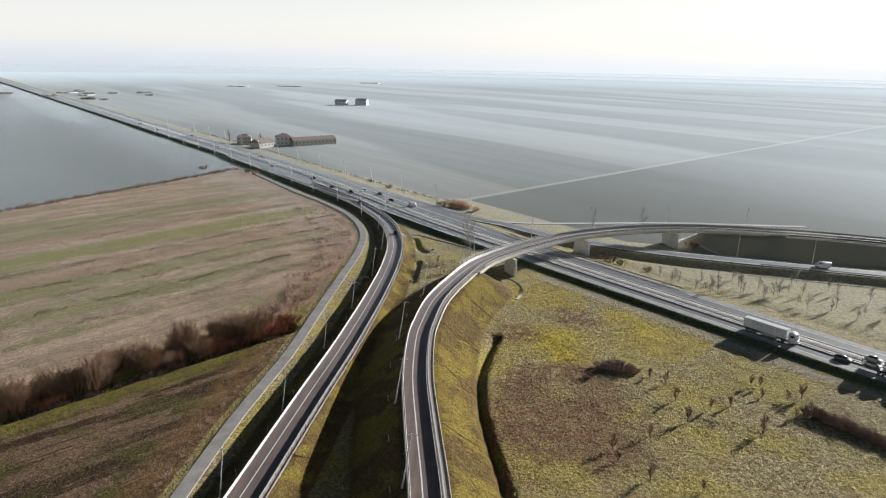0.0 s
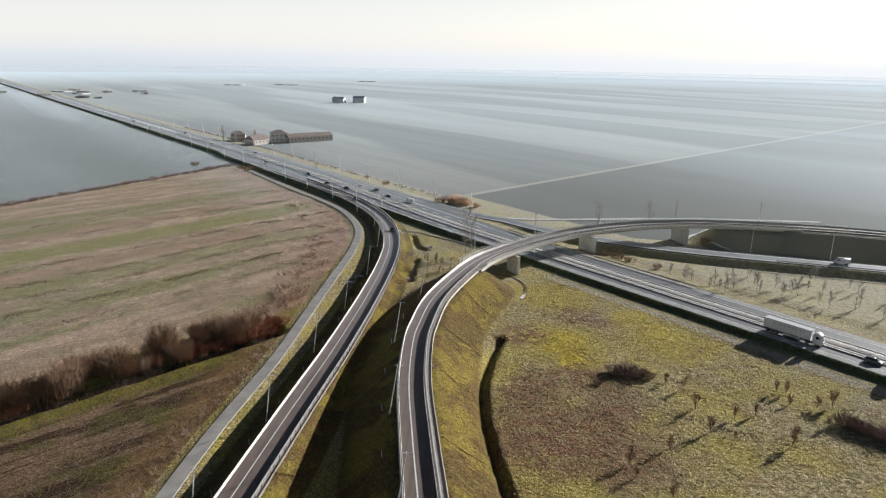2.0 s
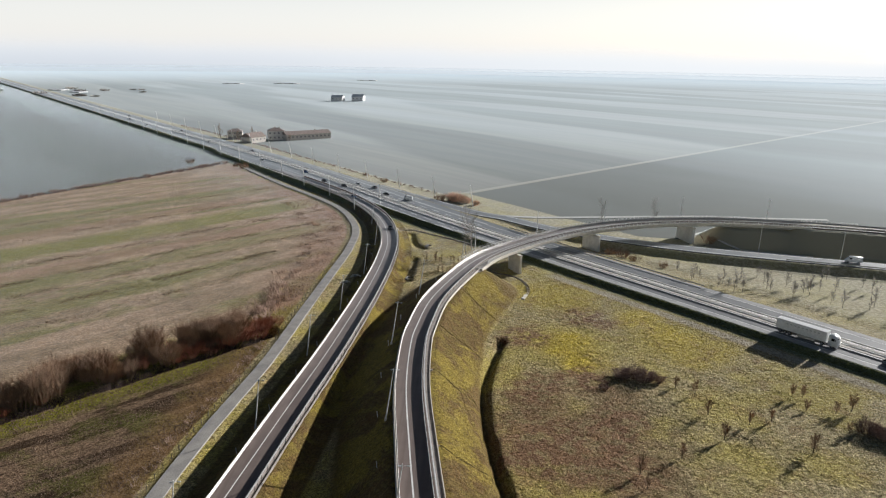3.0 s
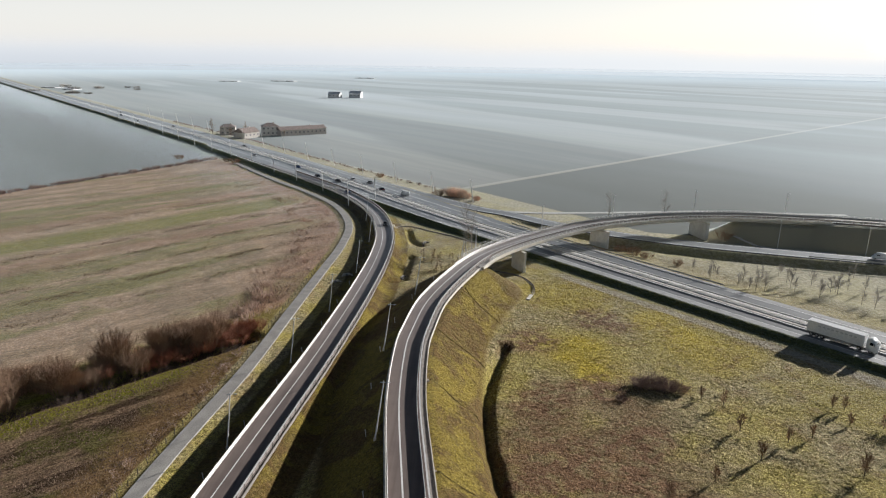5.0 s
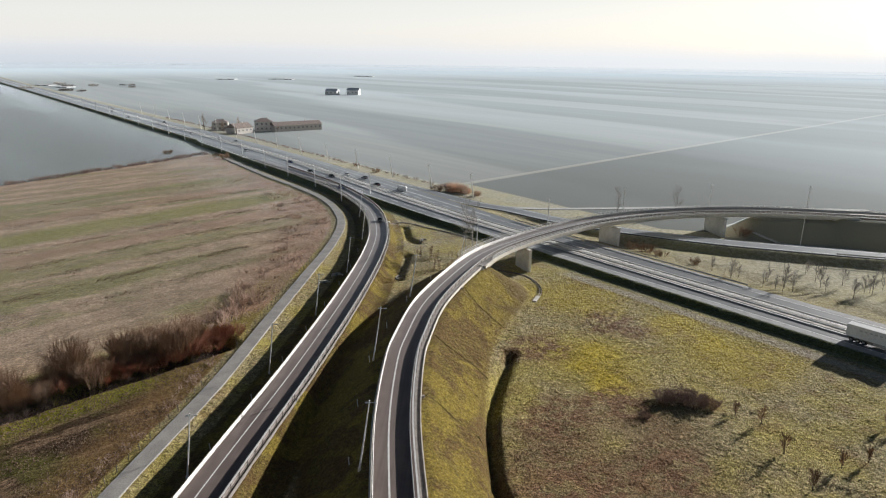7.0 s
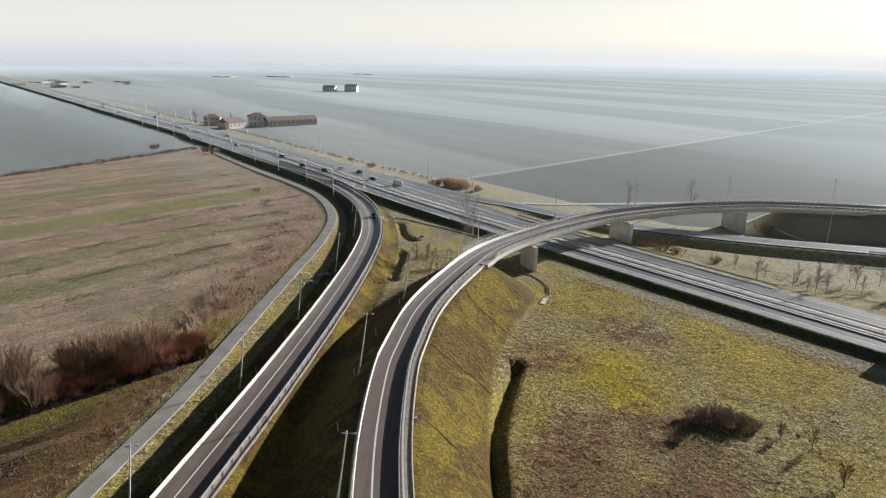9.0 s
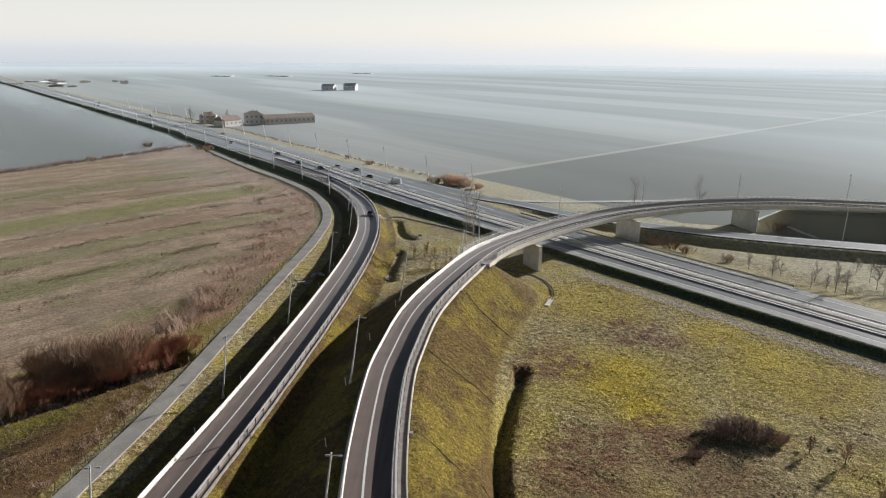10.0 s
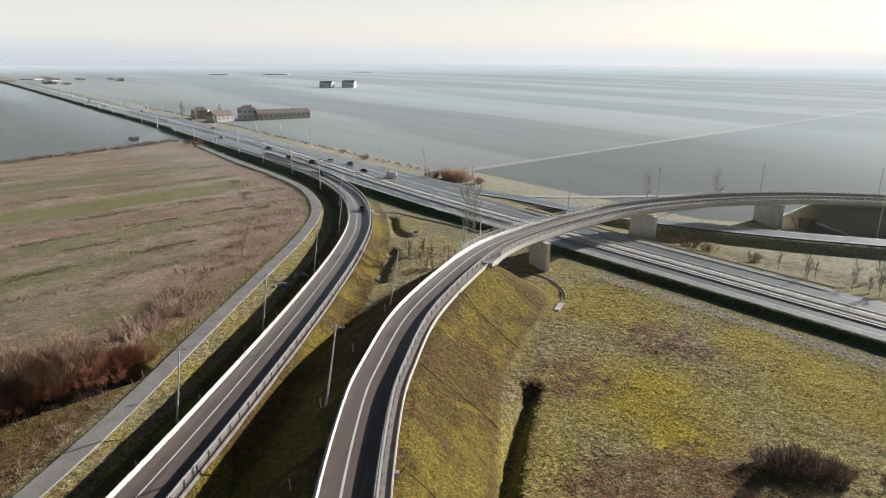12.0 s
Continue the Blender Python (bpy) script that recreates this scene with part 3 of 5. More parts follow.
KA, KB, KC = (int(np.argmin(np.abs(p[:60, 1] - v))) for p, v in ((RAMP_A, 62.5), (RAMP_B, 70), (CYCLE, 60)))


def near(p, xs, ys):
    """Distance in plan to a path, and the path's height at the nearest place."""
    d2, z = np.full(xs.shape, 1e9), np.zeros(xs.shape)
    for x, y, h in p:
        d = (xs - x) ** 2 + (ys - y) ** 2
        m = d < d2
        d2[m], z[m] = d[m], h
    return np.sqrt(d2), z


CYC_FINE = spline(CYCLE[::5], 1.0)


SLIP_FINE = spline(SLIP[::4], 1.5)


def lump(xs, ys, s):
    return np.sin(xs * s + 1.3 * np.sin(ys * s * 0.7)) * np.sin(ys * s * 1.13 + 1.1 * np.sin(xs * s * 0.6 + 2))


A_FINE, B_NEAR, B_FAR = spline(RAMP_A[::4], 1.0), spline(RAMP_B[AB0 % 3 : AB0 + 1 : 3], 1.0), RAMP_B[AB1:]
ABG = int(np.argmin(np.abs(RAMP_B[:, 0] - 116)))
B_MID = offset(RAMP_B[ABG : AB1 + 1], 0, -1.7)


SWALE = offset(spline(CYCLE[::5], 1.0), 6.0)


def ground_height(xs, ys):
    z = 0.10 * lump(xs, ys, 0.5) + 0.08 * lump(xs + 7, ys, 1.3) + 0.14 * lump(xs, ys + 3, 0.17)
    z += np.clip((xs - 16) / 10, 0, 1) * (0.09 * lump(ys, xs, 0.83) + 0.08 * lump(xs, ys + 5, 1.55))
    z *= np.clip((250 - xs * HN[0] - ys * HN[1]) / 20, 0, 1) * np.clip((240 - np.abs(xs)) / 60, 0, 1) * np.clip((460 - ys) / 60, 0, 1)
    z *= np.clip((np.abs(xs * HN[0] + ys * HN[1] - 190.5) - 1) / 8, 0.1, 1)
    z -= 0.1
    nn = xs * HN[0] + ys * HN[1]
    z += 0.45 * np.clip((nn - 183) / 7, 0, 1) * np.clip((201 - nn) / 6, 0, 1) * np.clip((250 - xs * HD[0] - ys * HD[1]) / 30, 0, 1)
    bank = np.zeros(xs.shape)
    for p, half, run in ((A_FINE, 3.95, 0.95), (B_NEAR, 4.6, 1.55), (B_MID, 5.6, 1.55), (B_FAR, 6.5, 1.55)):
        d, h = near(p, xs, ys)
        e = h - 0.3 - np.maximum(0, d - half) / run
        e = np.where(d < half - 0.4, h - 0.6, e)
        bank = np.maximum(bank, np.clip(1 - (d - half) / np.maximum(1.55 * h + 2.5, 2), 0, 1) * 2.4)
        z = np.maximum(z, e + 0.05 * lump(xs, ys, 1.9))
    d, h = near(SLIP_FINE, xs, ys)
    z = np.maximum(z, h - 0.25 - np.maximum(0, d - 5.2) / 1.9)
    nn, ss = xs * HN[0] + ys * HN[1], xs * HD[0] + ys * HD[1]
    rim = np.interp(ss, RUN, FAR_N)
    beyond = 1.35 - np.maximum(0, nn - rim - 1.0) / 7.0
    z = np.where((nn > rim - 1.5) & (nn < 242) & (ss < 420), np.maximum(z, beyond), z)
    d, h = near(CYC_FINE, xs, ys)
    z = np.maximum(z, 0.32 - np.maximum(0, d - 2.0) / 2.2)
    d, _ = near(SWALE, xs, ys)
    z = z - 0.3 * np.clip(1.2 - d / 2.2, 0, 1) * np.clip((335 - ys) / 20, 0, 1)
    for p, w, deep in ((DITCH, 1.15, 2.0), (GULLY3, 1.5, 1.3), (HEDGE_DITCH, 2.9, 2.6), (GULLY, 1.5, 1.3), (GULLY2, 1.4, 1.0)):
        d, _ = near(p, xs, ys)
        z = z - deep * np.clip(1.5 - d / w, 0, 1)
    return z, np.clip(bank, 0, 1)


def one_height(x, y):
    return float(ground_height(np.array([float(x)]), np.array([float(y)]))[0][0])

# ---- ground ----
def ground():
    def axis(lo, hi, step, far_lo, far_hi):
        a = list(np.arange(lo, hi + 0.01, step))
        g, lows, v = step, [], lo
        while v > far_lo:
            g *= 1.28
            v -= g
            lows.append(v)
        g, highs, v = step, [], hi
        while v < far_hi:
            g *= 1.28
            v += g
            highs.append(v)
        return np.array(lows[::-1] + a + highs)

    xs, ys = axis(-150, 165, 1.0, -9000, 9000), axis(92, 400, 1.0, -1500, 12000)
    gx, gy = np.meshgrid(xs, ys)
    z, bank = ground_height(gx.ravel(), gy.ravel())
    left = np.clip(0.5 - (gx.ravel() - np.interp(gy.ravel(), CYCLE[:, 1], CYCLE[:, 0]) + 4.0) / 3.0, 0, 1)
    isle = np.clip(1.0 - (gx.ravel() * HN[0] + gy.ravel() * HN[1] - 254) / 14, 0, 1) * np.clip((gx.ravel() + 20) / 20, 0, 1)
    isle *= np.clip((gx.ravel() * HN[0] + gy.ravel() * HN[1] - 212) / 4, 0, 1)
    isle = np.maximum(isle, np.clip((gx.ravel() * HN[0] + gy.ravel() * HN[1] - 212) / 4, 0, 1) * np.clip((318 - gy.ravel() - 0.22 * (gx.ravel() - 60)) / 6, 0, 1) * (gx.ravel() > 30))
    edge = np.clip(1.25 - (np.interp(gy.ravel(), CYCLE[:, 1], CYCLE[:, 0]) - 4 - gx.ravel()) / 17, 0, 1)
    nx = len(xs)
    i = np.arange((len(ys) - 1) * (nx - 1))
    a = i // (nx - 1) * nx + i % (nx - 1)
    faces = np.stack([a, a + 1, a + nx + 1, a + nx], 1)
    me = bpy.data.meshes.new("ground")
    me.from_pydata(np.stack([gx.ravel(), gy.ravel(), z], 1).tolist(), [], faces.tolist())
    for key, val in (("bank", bank), ("left", left), ("isle", isle), ("edge", edge)):
        me.attributes.new(key, "FLOAT", "POINT").data.foreach_set("value", val.astype(np.float32))
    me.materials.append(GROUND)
    me.shade_smooth()
    tagged(new("ground", me), "winter fields, rough meadow and grassy embankments on a plain", "ground", kind="structure")


ground()
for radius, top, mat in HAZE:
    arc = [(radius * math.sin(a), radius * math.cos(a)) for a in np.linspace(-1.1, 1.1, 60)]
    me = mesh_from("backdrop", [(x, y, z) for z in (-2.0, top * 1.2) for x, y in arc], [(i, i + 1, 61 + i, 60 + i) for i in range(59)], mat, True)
    tagged(new("backdrop", me), "glowing see-through sheet for the haze over the far horizon", "haze", kind="structure")

# ---- roads ----
def road(name, label, me):
    return tagged(new(name, me), label, "road", kind="structure")


def stripe(parent, p, o, w, lift=0.012, dash=None, name="lane_line"):
    q = offset(p, o, lift)
    if not dash:
        return child(name, sweep(name, q, [(-w / 2, 0), (w / 2, 0)], PAINT, closed=False), parent)
    on, off = dash
    pieces, f = [], []
    s = np.r_[0, np.cumsum(np.linalg.norm(np.diff(q, axis=0), axis=1))]
    at = lambda v: np.array([np.interp(v, s, q[:, k]) for k in range(3)])
    v = 0.0
    while v + on < s[-1]:
        a, b = at(v), at(v + on)
        d = (b - a)[:2] / np.linalg.norm((b - a)[:2])
        r = np.array([d[1], -d[0], 0]) * w / 2
        k = len(pieces)
        pieces += [a - r, a + r, b + r, b - r]
        f.append((k, k + 1, k + 2, k + 3))
        v += on + off
    return child(name, mesh_from(name, pieces, f, PAINT), parent)


def ribbon(name, a, b, deep, mat):
    """A road slab between two edge lines."""
    k = len(a)
    verts = [tuple(p) for p in a] + [tuple(p) for p in b] + [(x, y, z - deep) for x, y, z in a] + [(x, y, z - deep) for x, y, z in b]
    faces = []
    for i in range(k - 1):
        faces += [(i, k + i, k + i + 1, i + 1), (2 * k + i, i, i + 1, 2 * k + i + 1), (k + i, 3 * k + i, 3 * k + i + 1, k + i + 1)]
    return mesh_from(name, verts, faces, mat)


ramp_a = road("ramp_road_west", "brown-grey asphalt ramp road curving down to the highway", sweep("ramp_road_west", RAMP_A, [(-3.3, 0), (3.3, 0), (3.5, -0.5), (-3.9, -0.5)], RAMP_ASPHALT))
stripe(ramp_a, RAMP_A, -0.9, 0.22), stripe(ramp_a, RAMP_A, 2.75, 0.18)
ramp_b = road("ramp_road_east", "brown-grey asphalt ramp road climbing to the overpass", sweep("ramp_road_east", RAMP_B, [(-3.6, 0), (2.4, 0), (2.6, -0.5), (-3.9, -0.5)], RAMP_ASPHALT))
stripe(ramp_b, RAMP_B, -1.35, 0.28), stripe(ramp_b, RAMP_B, 1.95, 0.18)
cycle = road("cycle_path", "pale grey asphalt cycle path beside the fields", sweep("cycle_path", CYCLE, [(-1.55, 0), (1.55, 0), (1.9, -0.4), (-1.9, -0.4)], PATH_ASPHALT))
slip = road("slip_road", "grey asphalt slip road passing under the overpass", sweep("slip_road", SLIP, [(-4.2, 0), (4.2, 0), (4.8, -0.6), (-4.8, -0.6)], HIGHWAY_ASPHALT))
stripe(slip, SLIP, -3.1, 0.4), stripe(slip, SLIP, 3.1, 0.4)
hwy = road("highway_road", "dual carriageway of worn grey asphalt on a low bank", ribbon("highway_road", NEAR_EDGE, FAR_EDGE, 0.4, HIGHWAY_ASPHALT))
for o, w in ((-2.7, 0.45), (2.7, 0.45)):
    stripe(hwy, HIGHWAY, o, w)
JOIN = run_at(235)
for o in (-7.6, 9.0):
    stripe(hwy, HIGHWAY[: JOIN + 1], o, 0.24)
for o in (-10.0, 10.2):
    stripe(hwy, HIGHWAY[JOIN:], o, 0.6)
for o in (-6.3, 6.4):
    stripe(hwy, HIGHWAY[JOIN : run_at(900)], o, 0.4, dash=(6.0, 5.0))
stripe(hwy, FAR_EDGE[run_at(300) :], -0.9, 0.36)
stripe(hwy, NEAR_EDGE[run_at(440) :], 1.2, 0.36)
# verges of the highway: a grassy bank on each side and a gravel edge
for line, side in ((NEAR_EDGE, -1), (FAR_EDGE, 1)):
    me = sweep("verge", line, [(0, -0.02), (side * 0.6, -0.06), (side * 2.0, -1.0), (side * 3.6, -2.1)], GROUND, closed=False)
    tagged(new("verge", me), "grassy bank of the highway", "verge", kind="structure")
farm_track = spline([(12, 347, 0.1), (19, 344.5, 0.1), (36, 343, 0.1), (63, 346, 0.1), (110, 352, 0.1), (180, 352, 0.1)])
road("farm_track", "pale gravel farm track behind the slip road", sweep("farm_track", farm_track, [(-1.6, 0), (1.6, 0), (2.0, -0.4), (-2.0, -0.4)], GRAVEL))

# ---- overpass ----
DECK = RAMP_B[AB0 : AB1 + 1]
bridge = thing("overpass_bridge", "curved pale concrete road overpass on slab piers", "bridge")
child("deck", sweep("deck", offset(DECK, 0, -0.03), [(-4.9, 0), (4.6, 0), (4.6, -0.4), (3.9, -0.55), (3.1, -1.45), (-3.3, -1.45), (-4.1, -0.55), (-4.9, -0.4)], CONCRETE), bridge)
child("kerb", sweep("kerb", DECK, [(-4.9, -0.02), (-4.9, 0.28), (-3.75, 0.28), (-3.68, -0.02)], CONCRETE_PALE), bridge, "pale concrete kerb")
child("walkway", sweep("walkway", DECK, [(2.62, -0.02), (2.7, 0.22), (4.4, 0.22), (4.4, -0.02)], GUTTER), bridge, "stained concrete walkway")
child("kerb", sweep("kerb", DECK, [(4.4, -0.5), (4.4, 0.34), (4.78, 0.34), (4.78, -0.5)], CONCRETE_PALE), bridge, "pale concrete edge beam")


def pier(x, y, top, length, heading, thick=1.1):
    bm = bmesh.new()
    box(bm, -length / 2, length / 2, -thick / 2, thick / 2, -0.6, top, 0.08)
    part("pier", bm, CONCRETE, bridge, at=pose(x, y, 0, 0, 0, heading))
    bm = bmesh.new()
    box(bm, -length / 2 - 0.15, length / 2 + 0.15, -thick / 2 - 0.12, thick / 2 + 0.12, top - 0.35, top + 0.02, 0.05)
    part("bearing_shelf", bm, CONCRETE_PALE, bridge, at=pose(x, y, 0, 0, 0, heading))


HW_HEADING = math.degrees(math.atan2(HD[1], HD[0]))
pier(18.6, 256.4, 6.85, 7.6, 118, 1.0)
pier(51.5, 286.5, 6.95, 8.6, 128, 1.1)
pier(95.5, 306, 6.95, 12.0, 105, 1.2)
# abutments with wing walls
for idx, turn in ((AB0, 0), (AB1, 180)):
    x, y, z = RAMP_B[idx]
    d = RAMP_B[idx + 1] - RAMP_B[idx - 1]
    head = math.degrees(math.atan2(d[1], d[0])) + turn
    bm = bmesh.new()
    box(bm, -1.2, 0.5, -4.3, 4.3, -4.8, -0.45, 0.06)
    part("abutment", bm, CONCRETE_PALE, bridge, "pale concrete abutment", pose(x, y, z, 0, 0, head))
# haunch at the near end of the girder
hp = DECK[:9]
hv, hf = [], []
for i, ((x, y, z), r) in enumerate(zip(hp, rights(hp))):
    drop = 1.45 + 1.5 * (1 - i / 8) ** 2
    for o, v in ((3.95, -0.5), (3.25, -drop), (-3.4, -drop), (-4.2, -0.5)):
        hv.append((x + r[0] * o, y + r[1] * o, z + v))
for i in range(8):
    for j in range(3):
        a = i * 4 + j
        hf.append((a, a + 1, a + 5, a + 4))
child("haunch", mesh_from("haunch", hv, hf, CONCRETE_PALE), bridge, "deepened pale girder end")


def post_mesh(name, w, d, h, mat, z0=0.0):
    bm = bmesh.new()
    box(bm, -w / 2, w / 2, -d / 2, d / 2, z0, h, min(w, d) * 0.2)
    me = bpy.data.meshes.new(name)
    bm.to_mesh(me)
    bm.free()
    me.materials.append(mat)
    return me


def railing(p, label, spacing=2.0, height=1.15, base=0.3, bars=True):
    th = thing("railing", label, "railing", "bridge railings")
    pm = post_mesh("post", 0.18, 0.18, height + base, CAP, base)
    for c, a in along(p, spacing):
        child("post", pm, th, at=Matrix.Translation(c) @ Matrix.Rotation(a, 4, "Z"))
    for hgt in (height, height * 0.55, 0.18):
        child("rail", sweep("rail", p, [(-0.06, base + hgt), (0.06, base + hgt), (0.06, base + hgt - 0.1), (-0.06, base + hgt - 0.1)], CAP), th)
    if bars:
        v, f = [], []
        for c, a in along(p, 0.32):
            k = len(v)
            dx, dy = math.cos(a) * 0.014, math.sin(a) * 0.014
            v += [(c.x - dx, c.y - dy, c.z + base + 0.15), (c.x + dx, c.y + dy, c.z + base + 0.15), (c.x + dx, c.y + dy, c.z + base + height - 0.05), (c.x - dx, c.y - dy, c.z + base + height - 0.05)]
            f.append((k, k + 1, k + 2, k + 3))
        child("lattice", mesh_from("lattice", v, f, STEEL), th, "thin vertical steel bars")
    return th


railing(offset(RAMP_B[AB0 + 2 : AB1 + 8], 4.55), "galvanised steel railing on the overpass edge")
railing(offset(RAMP_B[AB0 + 2 : AB1 + 8], -4.75), "galvanised steel railing along the outer overpass edge", bars=False)


def screen_fence(p, label):
    """Tall protective mesh over the highway: posts, frames and fine wires."""
    th = thing("protective_fence", label, "fence")
    pm = post_mesh("post", 0.07, 0.07, 2.3, STEEL, 0.25)
    for c, a in along(p, 2.0):
        child("post", pm, th, at=Matrix.Translation(c) @ Matrix.Rotation(a, 4, "Z"))
    v, f = [], []
    for c, a in along(p, 0.16):
        k, dx, dy = len(v), math.cos(a) * 0.012, math.sin(a) * 0.012
        v += [(c.x - dx, c.y - dy, c.z + 0.3), (c.x + dx, c.y + dy, c.z + 0.3), (c.x + dx, c.y + dy, c.z + 2.25), (c.x - dx, c.y - dy, c.z + 2.25)]
        f.append((k, k + 1, k + 2, k + 3))
    child("wire_mesh", mesh_from("wire_mesh", v, f, STEEL), th, "fine galvanised wire mesh")
    for hgt in (0.3, 1.3, 2.28):
        child("rail", sweep("rail", p, [(-0.025, hgt), (0.025, hgt), (0.025, hgt - 0.05), (-0.025, hgt - 0.05)], STEEL), th)


k0, k1 = AB0 + 1, AB0 + 12
screen_fence(offset(RAMP_B[k0:k1], -4.85), "tall see-through steel mesh fence on the overpass edge")

# ---- guard rails ----
WAVE = [(0.0, 1.02), (0.06, 0.96), (0.06, 0.86), (0.0, 0.79), (0.0, 0.74), (0.06, 0.67), (0.06, 0.57), (0.0, 0.5), (0.0, 0.45), (0.06, 0.38), (0.06, 0.28), (0.0, 0.22),
        (-0.03, 0.22), (0.02, 0.4), (-0.03, 0.475), (0.02, 0.62), (-0.03, 0.765), (0.02, 0.9), (-0.03, 1.0)]
LOW = [(0.0, 0.86), (0.07, 0.8), (0.07, 0.72), (0.0, 0.66), (0.0, 0.62), (0.07, 0.56), (0.07, 0.48), (0.0, 0.42), (-0.02, 0.43), (-0.02, 0.85)]
RAIL_POST = post_mesh("post", 0.12, 0.1, 0.98, STEEL, -0.5)
RAIL_POST_DARK = post_mesh("post", 0.12, 0.12, 0.98, RAIL_BROWN, -0.5)


def guard_rail(p, o, facing, label, group, spacing=3.0, profile=WAVE, height=0.0, span=None, cap=False, mat=None, top=0.0):
    th = thing("guard_rail", label, "guard rail", group)
    q = offset(p, o, height)
    child("beam", sweep("beam", q, [(facing * a, b) for a, b in profile], RAIL_BROWN if cap else mat or STEEL), th, "plain brown back" if cap else "")
    # pale strips added on top paint the sunlit upper edge of the beam
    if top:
        child("cap", sweep("cap", q, [(-0.16, top), (-0.16, top + 0.05), (0.16, top + 0.05), (0.16, top)], CAP), th, "pale zinc strip for the lit top edge")
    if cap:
        child("cap", sweep("cap", q, [(-0.13, 1.03), (-0.13, 1.09), (0.13, 1.09), (0.13, 1.03)], CAP), th, "pale zinc strip for the sunlit rail top")
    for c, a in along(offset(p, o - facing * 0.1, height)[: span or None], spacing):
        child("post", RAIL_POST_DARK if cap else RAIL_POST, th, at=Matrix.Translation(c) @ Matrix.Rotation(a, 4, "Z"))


guard_rail(RAMP_A, -3.25, 1, "tall galvanised guard rail beside the ramp asphalt", "ramp guard rails")
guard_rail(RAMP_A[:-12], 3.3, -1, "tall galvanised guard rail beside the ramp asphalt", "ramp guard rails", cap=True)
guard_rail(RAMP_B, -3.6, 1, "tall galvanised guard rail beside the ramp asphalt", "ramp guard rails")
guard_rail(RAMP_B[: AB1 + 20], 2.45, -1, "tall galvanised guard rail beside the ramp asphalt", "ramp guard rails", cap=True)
for o in (1.9, -1.9):
    guard_rail(HIGHWAY[: run_at(740)], o, 1 if o > 0 else -1, "double-wave steel guard rail in the highway median", "highway guard rails", 4.0, LOW, span=run_at(560), top=0.87)
guard_rail(NEAR_EDGE[run_at(326) : run_at(900)], 0.4, 1, "double-wave steel guard rail at the highway edge", "highway guard rails", 5.0, LOW, mat=CAP, top=0.87)
guard_rail(FAR_EDGE[run_at(128) : run_at(236)], -0.3, -1, "double-wave steel guard rail at the highway edge", "highway guard rails", 4.0, LOW)
guard_rail(SLIP[-70:], 4.9, -1, "double-wave steel guard rail along the slip road", "slip road guard rails", 5.0, LOW)

# concrete edge strips of the ramps
for p, o, w in ((RAMP_A, -3.6, 0.4),):
    tagged(new("kerb_strip", sweep("kerb_strip", offset(p, o), [(-w / 2, -0.5), (-w / 2, 0.1), (w / 2, 0.1), (w / 2, -0.5)], CONCRETE_PALE)), "pale concrete kerb strip along the ramp", "kerb", kind="structure")
tagged(new("kerb_strip", sweep("kerb_strip", offset(RAMP_A[:-12], 3.8), [(-0.07, -0.5), (-0.07, 0.1), (0.07, 0.1), (0.07, -0.5)], GUTTER)), "pale concrete kerb strip along the ramp", "kerb", kind="structure")
pb = RAMP_B[: AB0 + 1]
tagged(new("kerb_strip", sweep("kerb_strip", offset(pb, -3.95), [(-0.2, -0.5), (-0.2, 0.1), (0.2, 0.1), (0.2, -0.5)], CONCRETE_PALE)), "pale concrete kerb strip along the ramp", "kerb", kind="structure")
tagged(new("gutter_strip", sweep("gutter_strip", offset(pb, 3.15), [(-0.65, -0.5), (-0.65, -0.02), (0.45, -0.08), (0.45, -0.5)], GUTTER)), "stained concrete gutter strip outside the guard rail", "gutter", kind="structure")
tagged(new("kerb_strip", sweep("kerb_strip", offset(pb, 3.72), [(-0.08, -0.5), (-0.08, 0.2), (0.08, 0.2), (0.08, -0.5)], CONCRETE_PALE)), "pale concrete kerb along the outer ramp edge", "kerb", kind="structure")
# pale median strip and shoulders of the highway
tagged(new("median", sweep("median", HIGHWAY, [(-2.1, -0.1), (-2.1, 0.1), (2.1, 0.1), (2.1, -0.1)], GRAVEL)), "pale gravel median between the carriageways", "median", kind="structure")
near_lane, far_lane = offset(HIGHWAY, -7.9, 0.02)[: run_at(262)], offset(HIGHWAY, 9.4, 0.015)[: run_at(200)]
tagged(new("hard_shoulder", ribbon("hard_shoulder", offset(NEAR_EDGE, 0.02, 0.02)[: run_at(262)], near_lane, 0.3, SHOULDER)), "pale worn shoulder of the highway", "shoulder", kind="structure")
tagged(new("hard_shoulder", ribbon("hard_shoulder", far_lane, offset(FAR_EDGE, -0.02, 0.015)[: run_at(200)], 0.3, SHOULDER)), "pale gravel shoulder of the highway", "shoulder", kind="structure")
# block marking between the highway and the joining lane
blocks = np.array([hw(n, v, 1.64) for v, n in ((310, 201.0), (330, 202.6), (350, 204.4), (375, 206.6), (400, 208.2))])
stripe(hwy, blocks, 0, 1.7, 0.12, dash=(2.0, 2.2), name="block_marking")

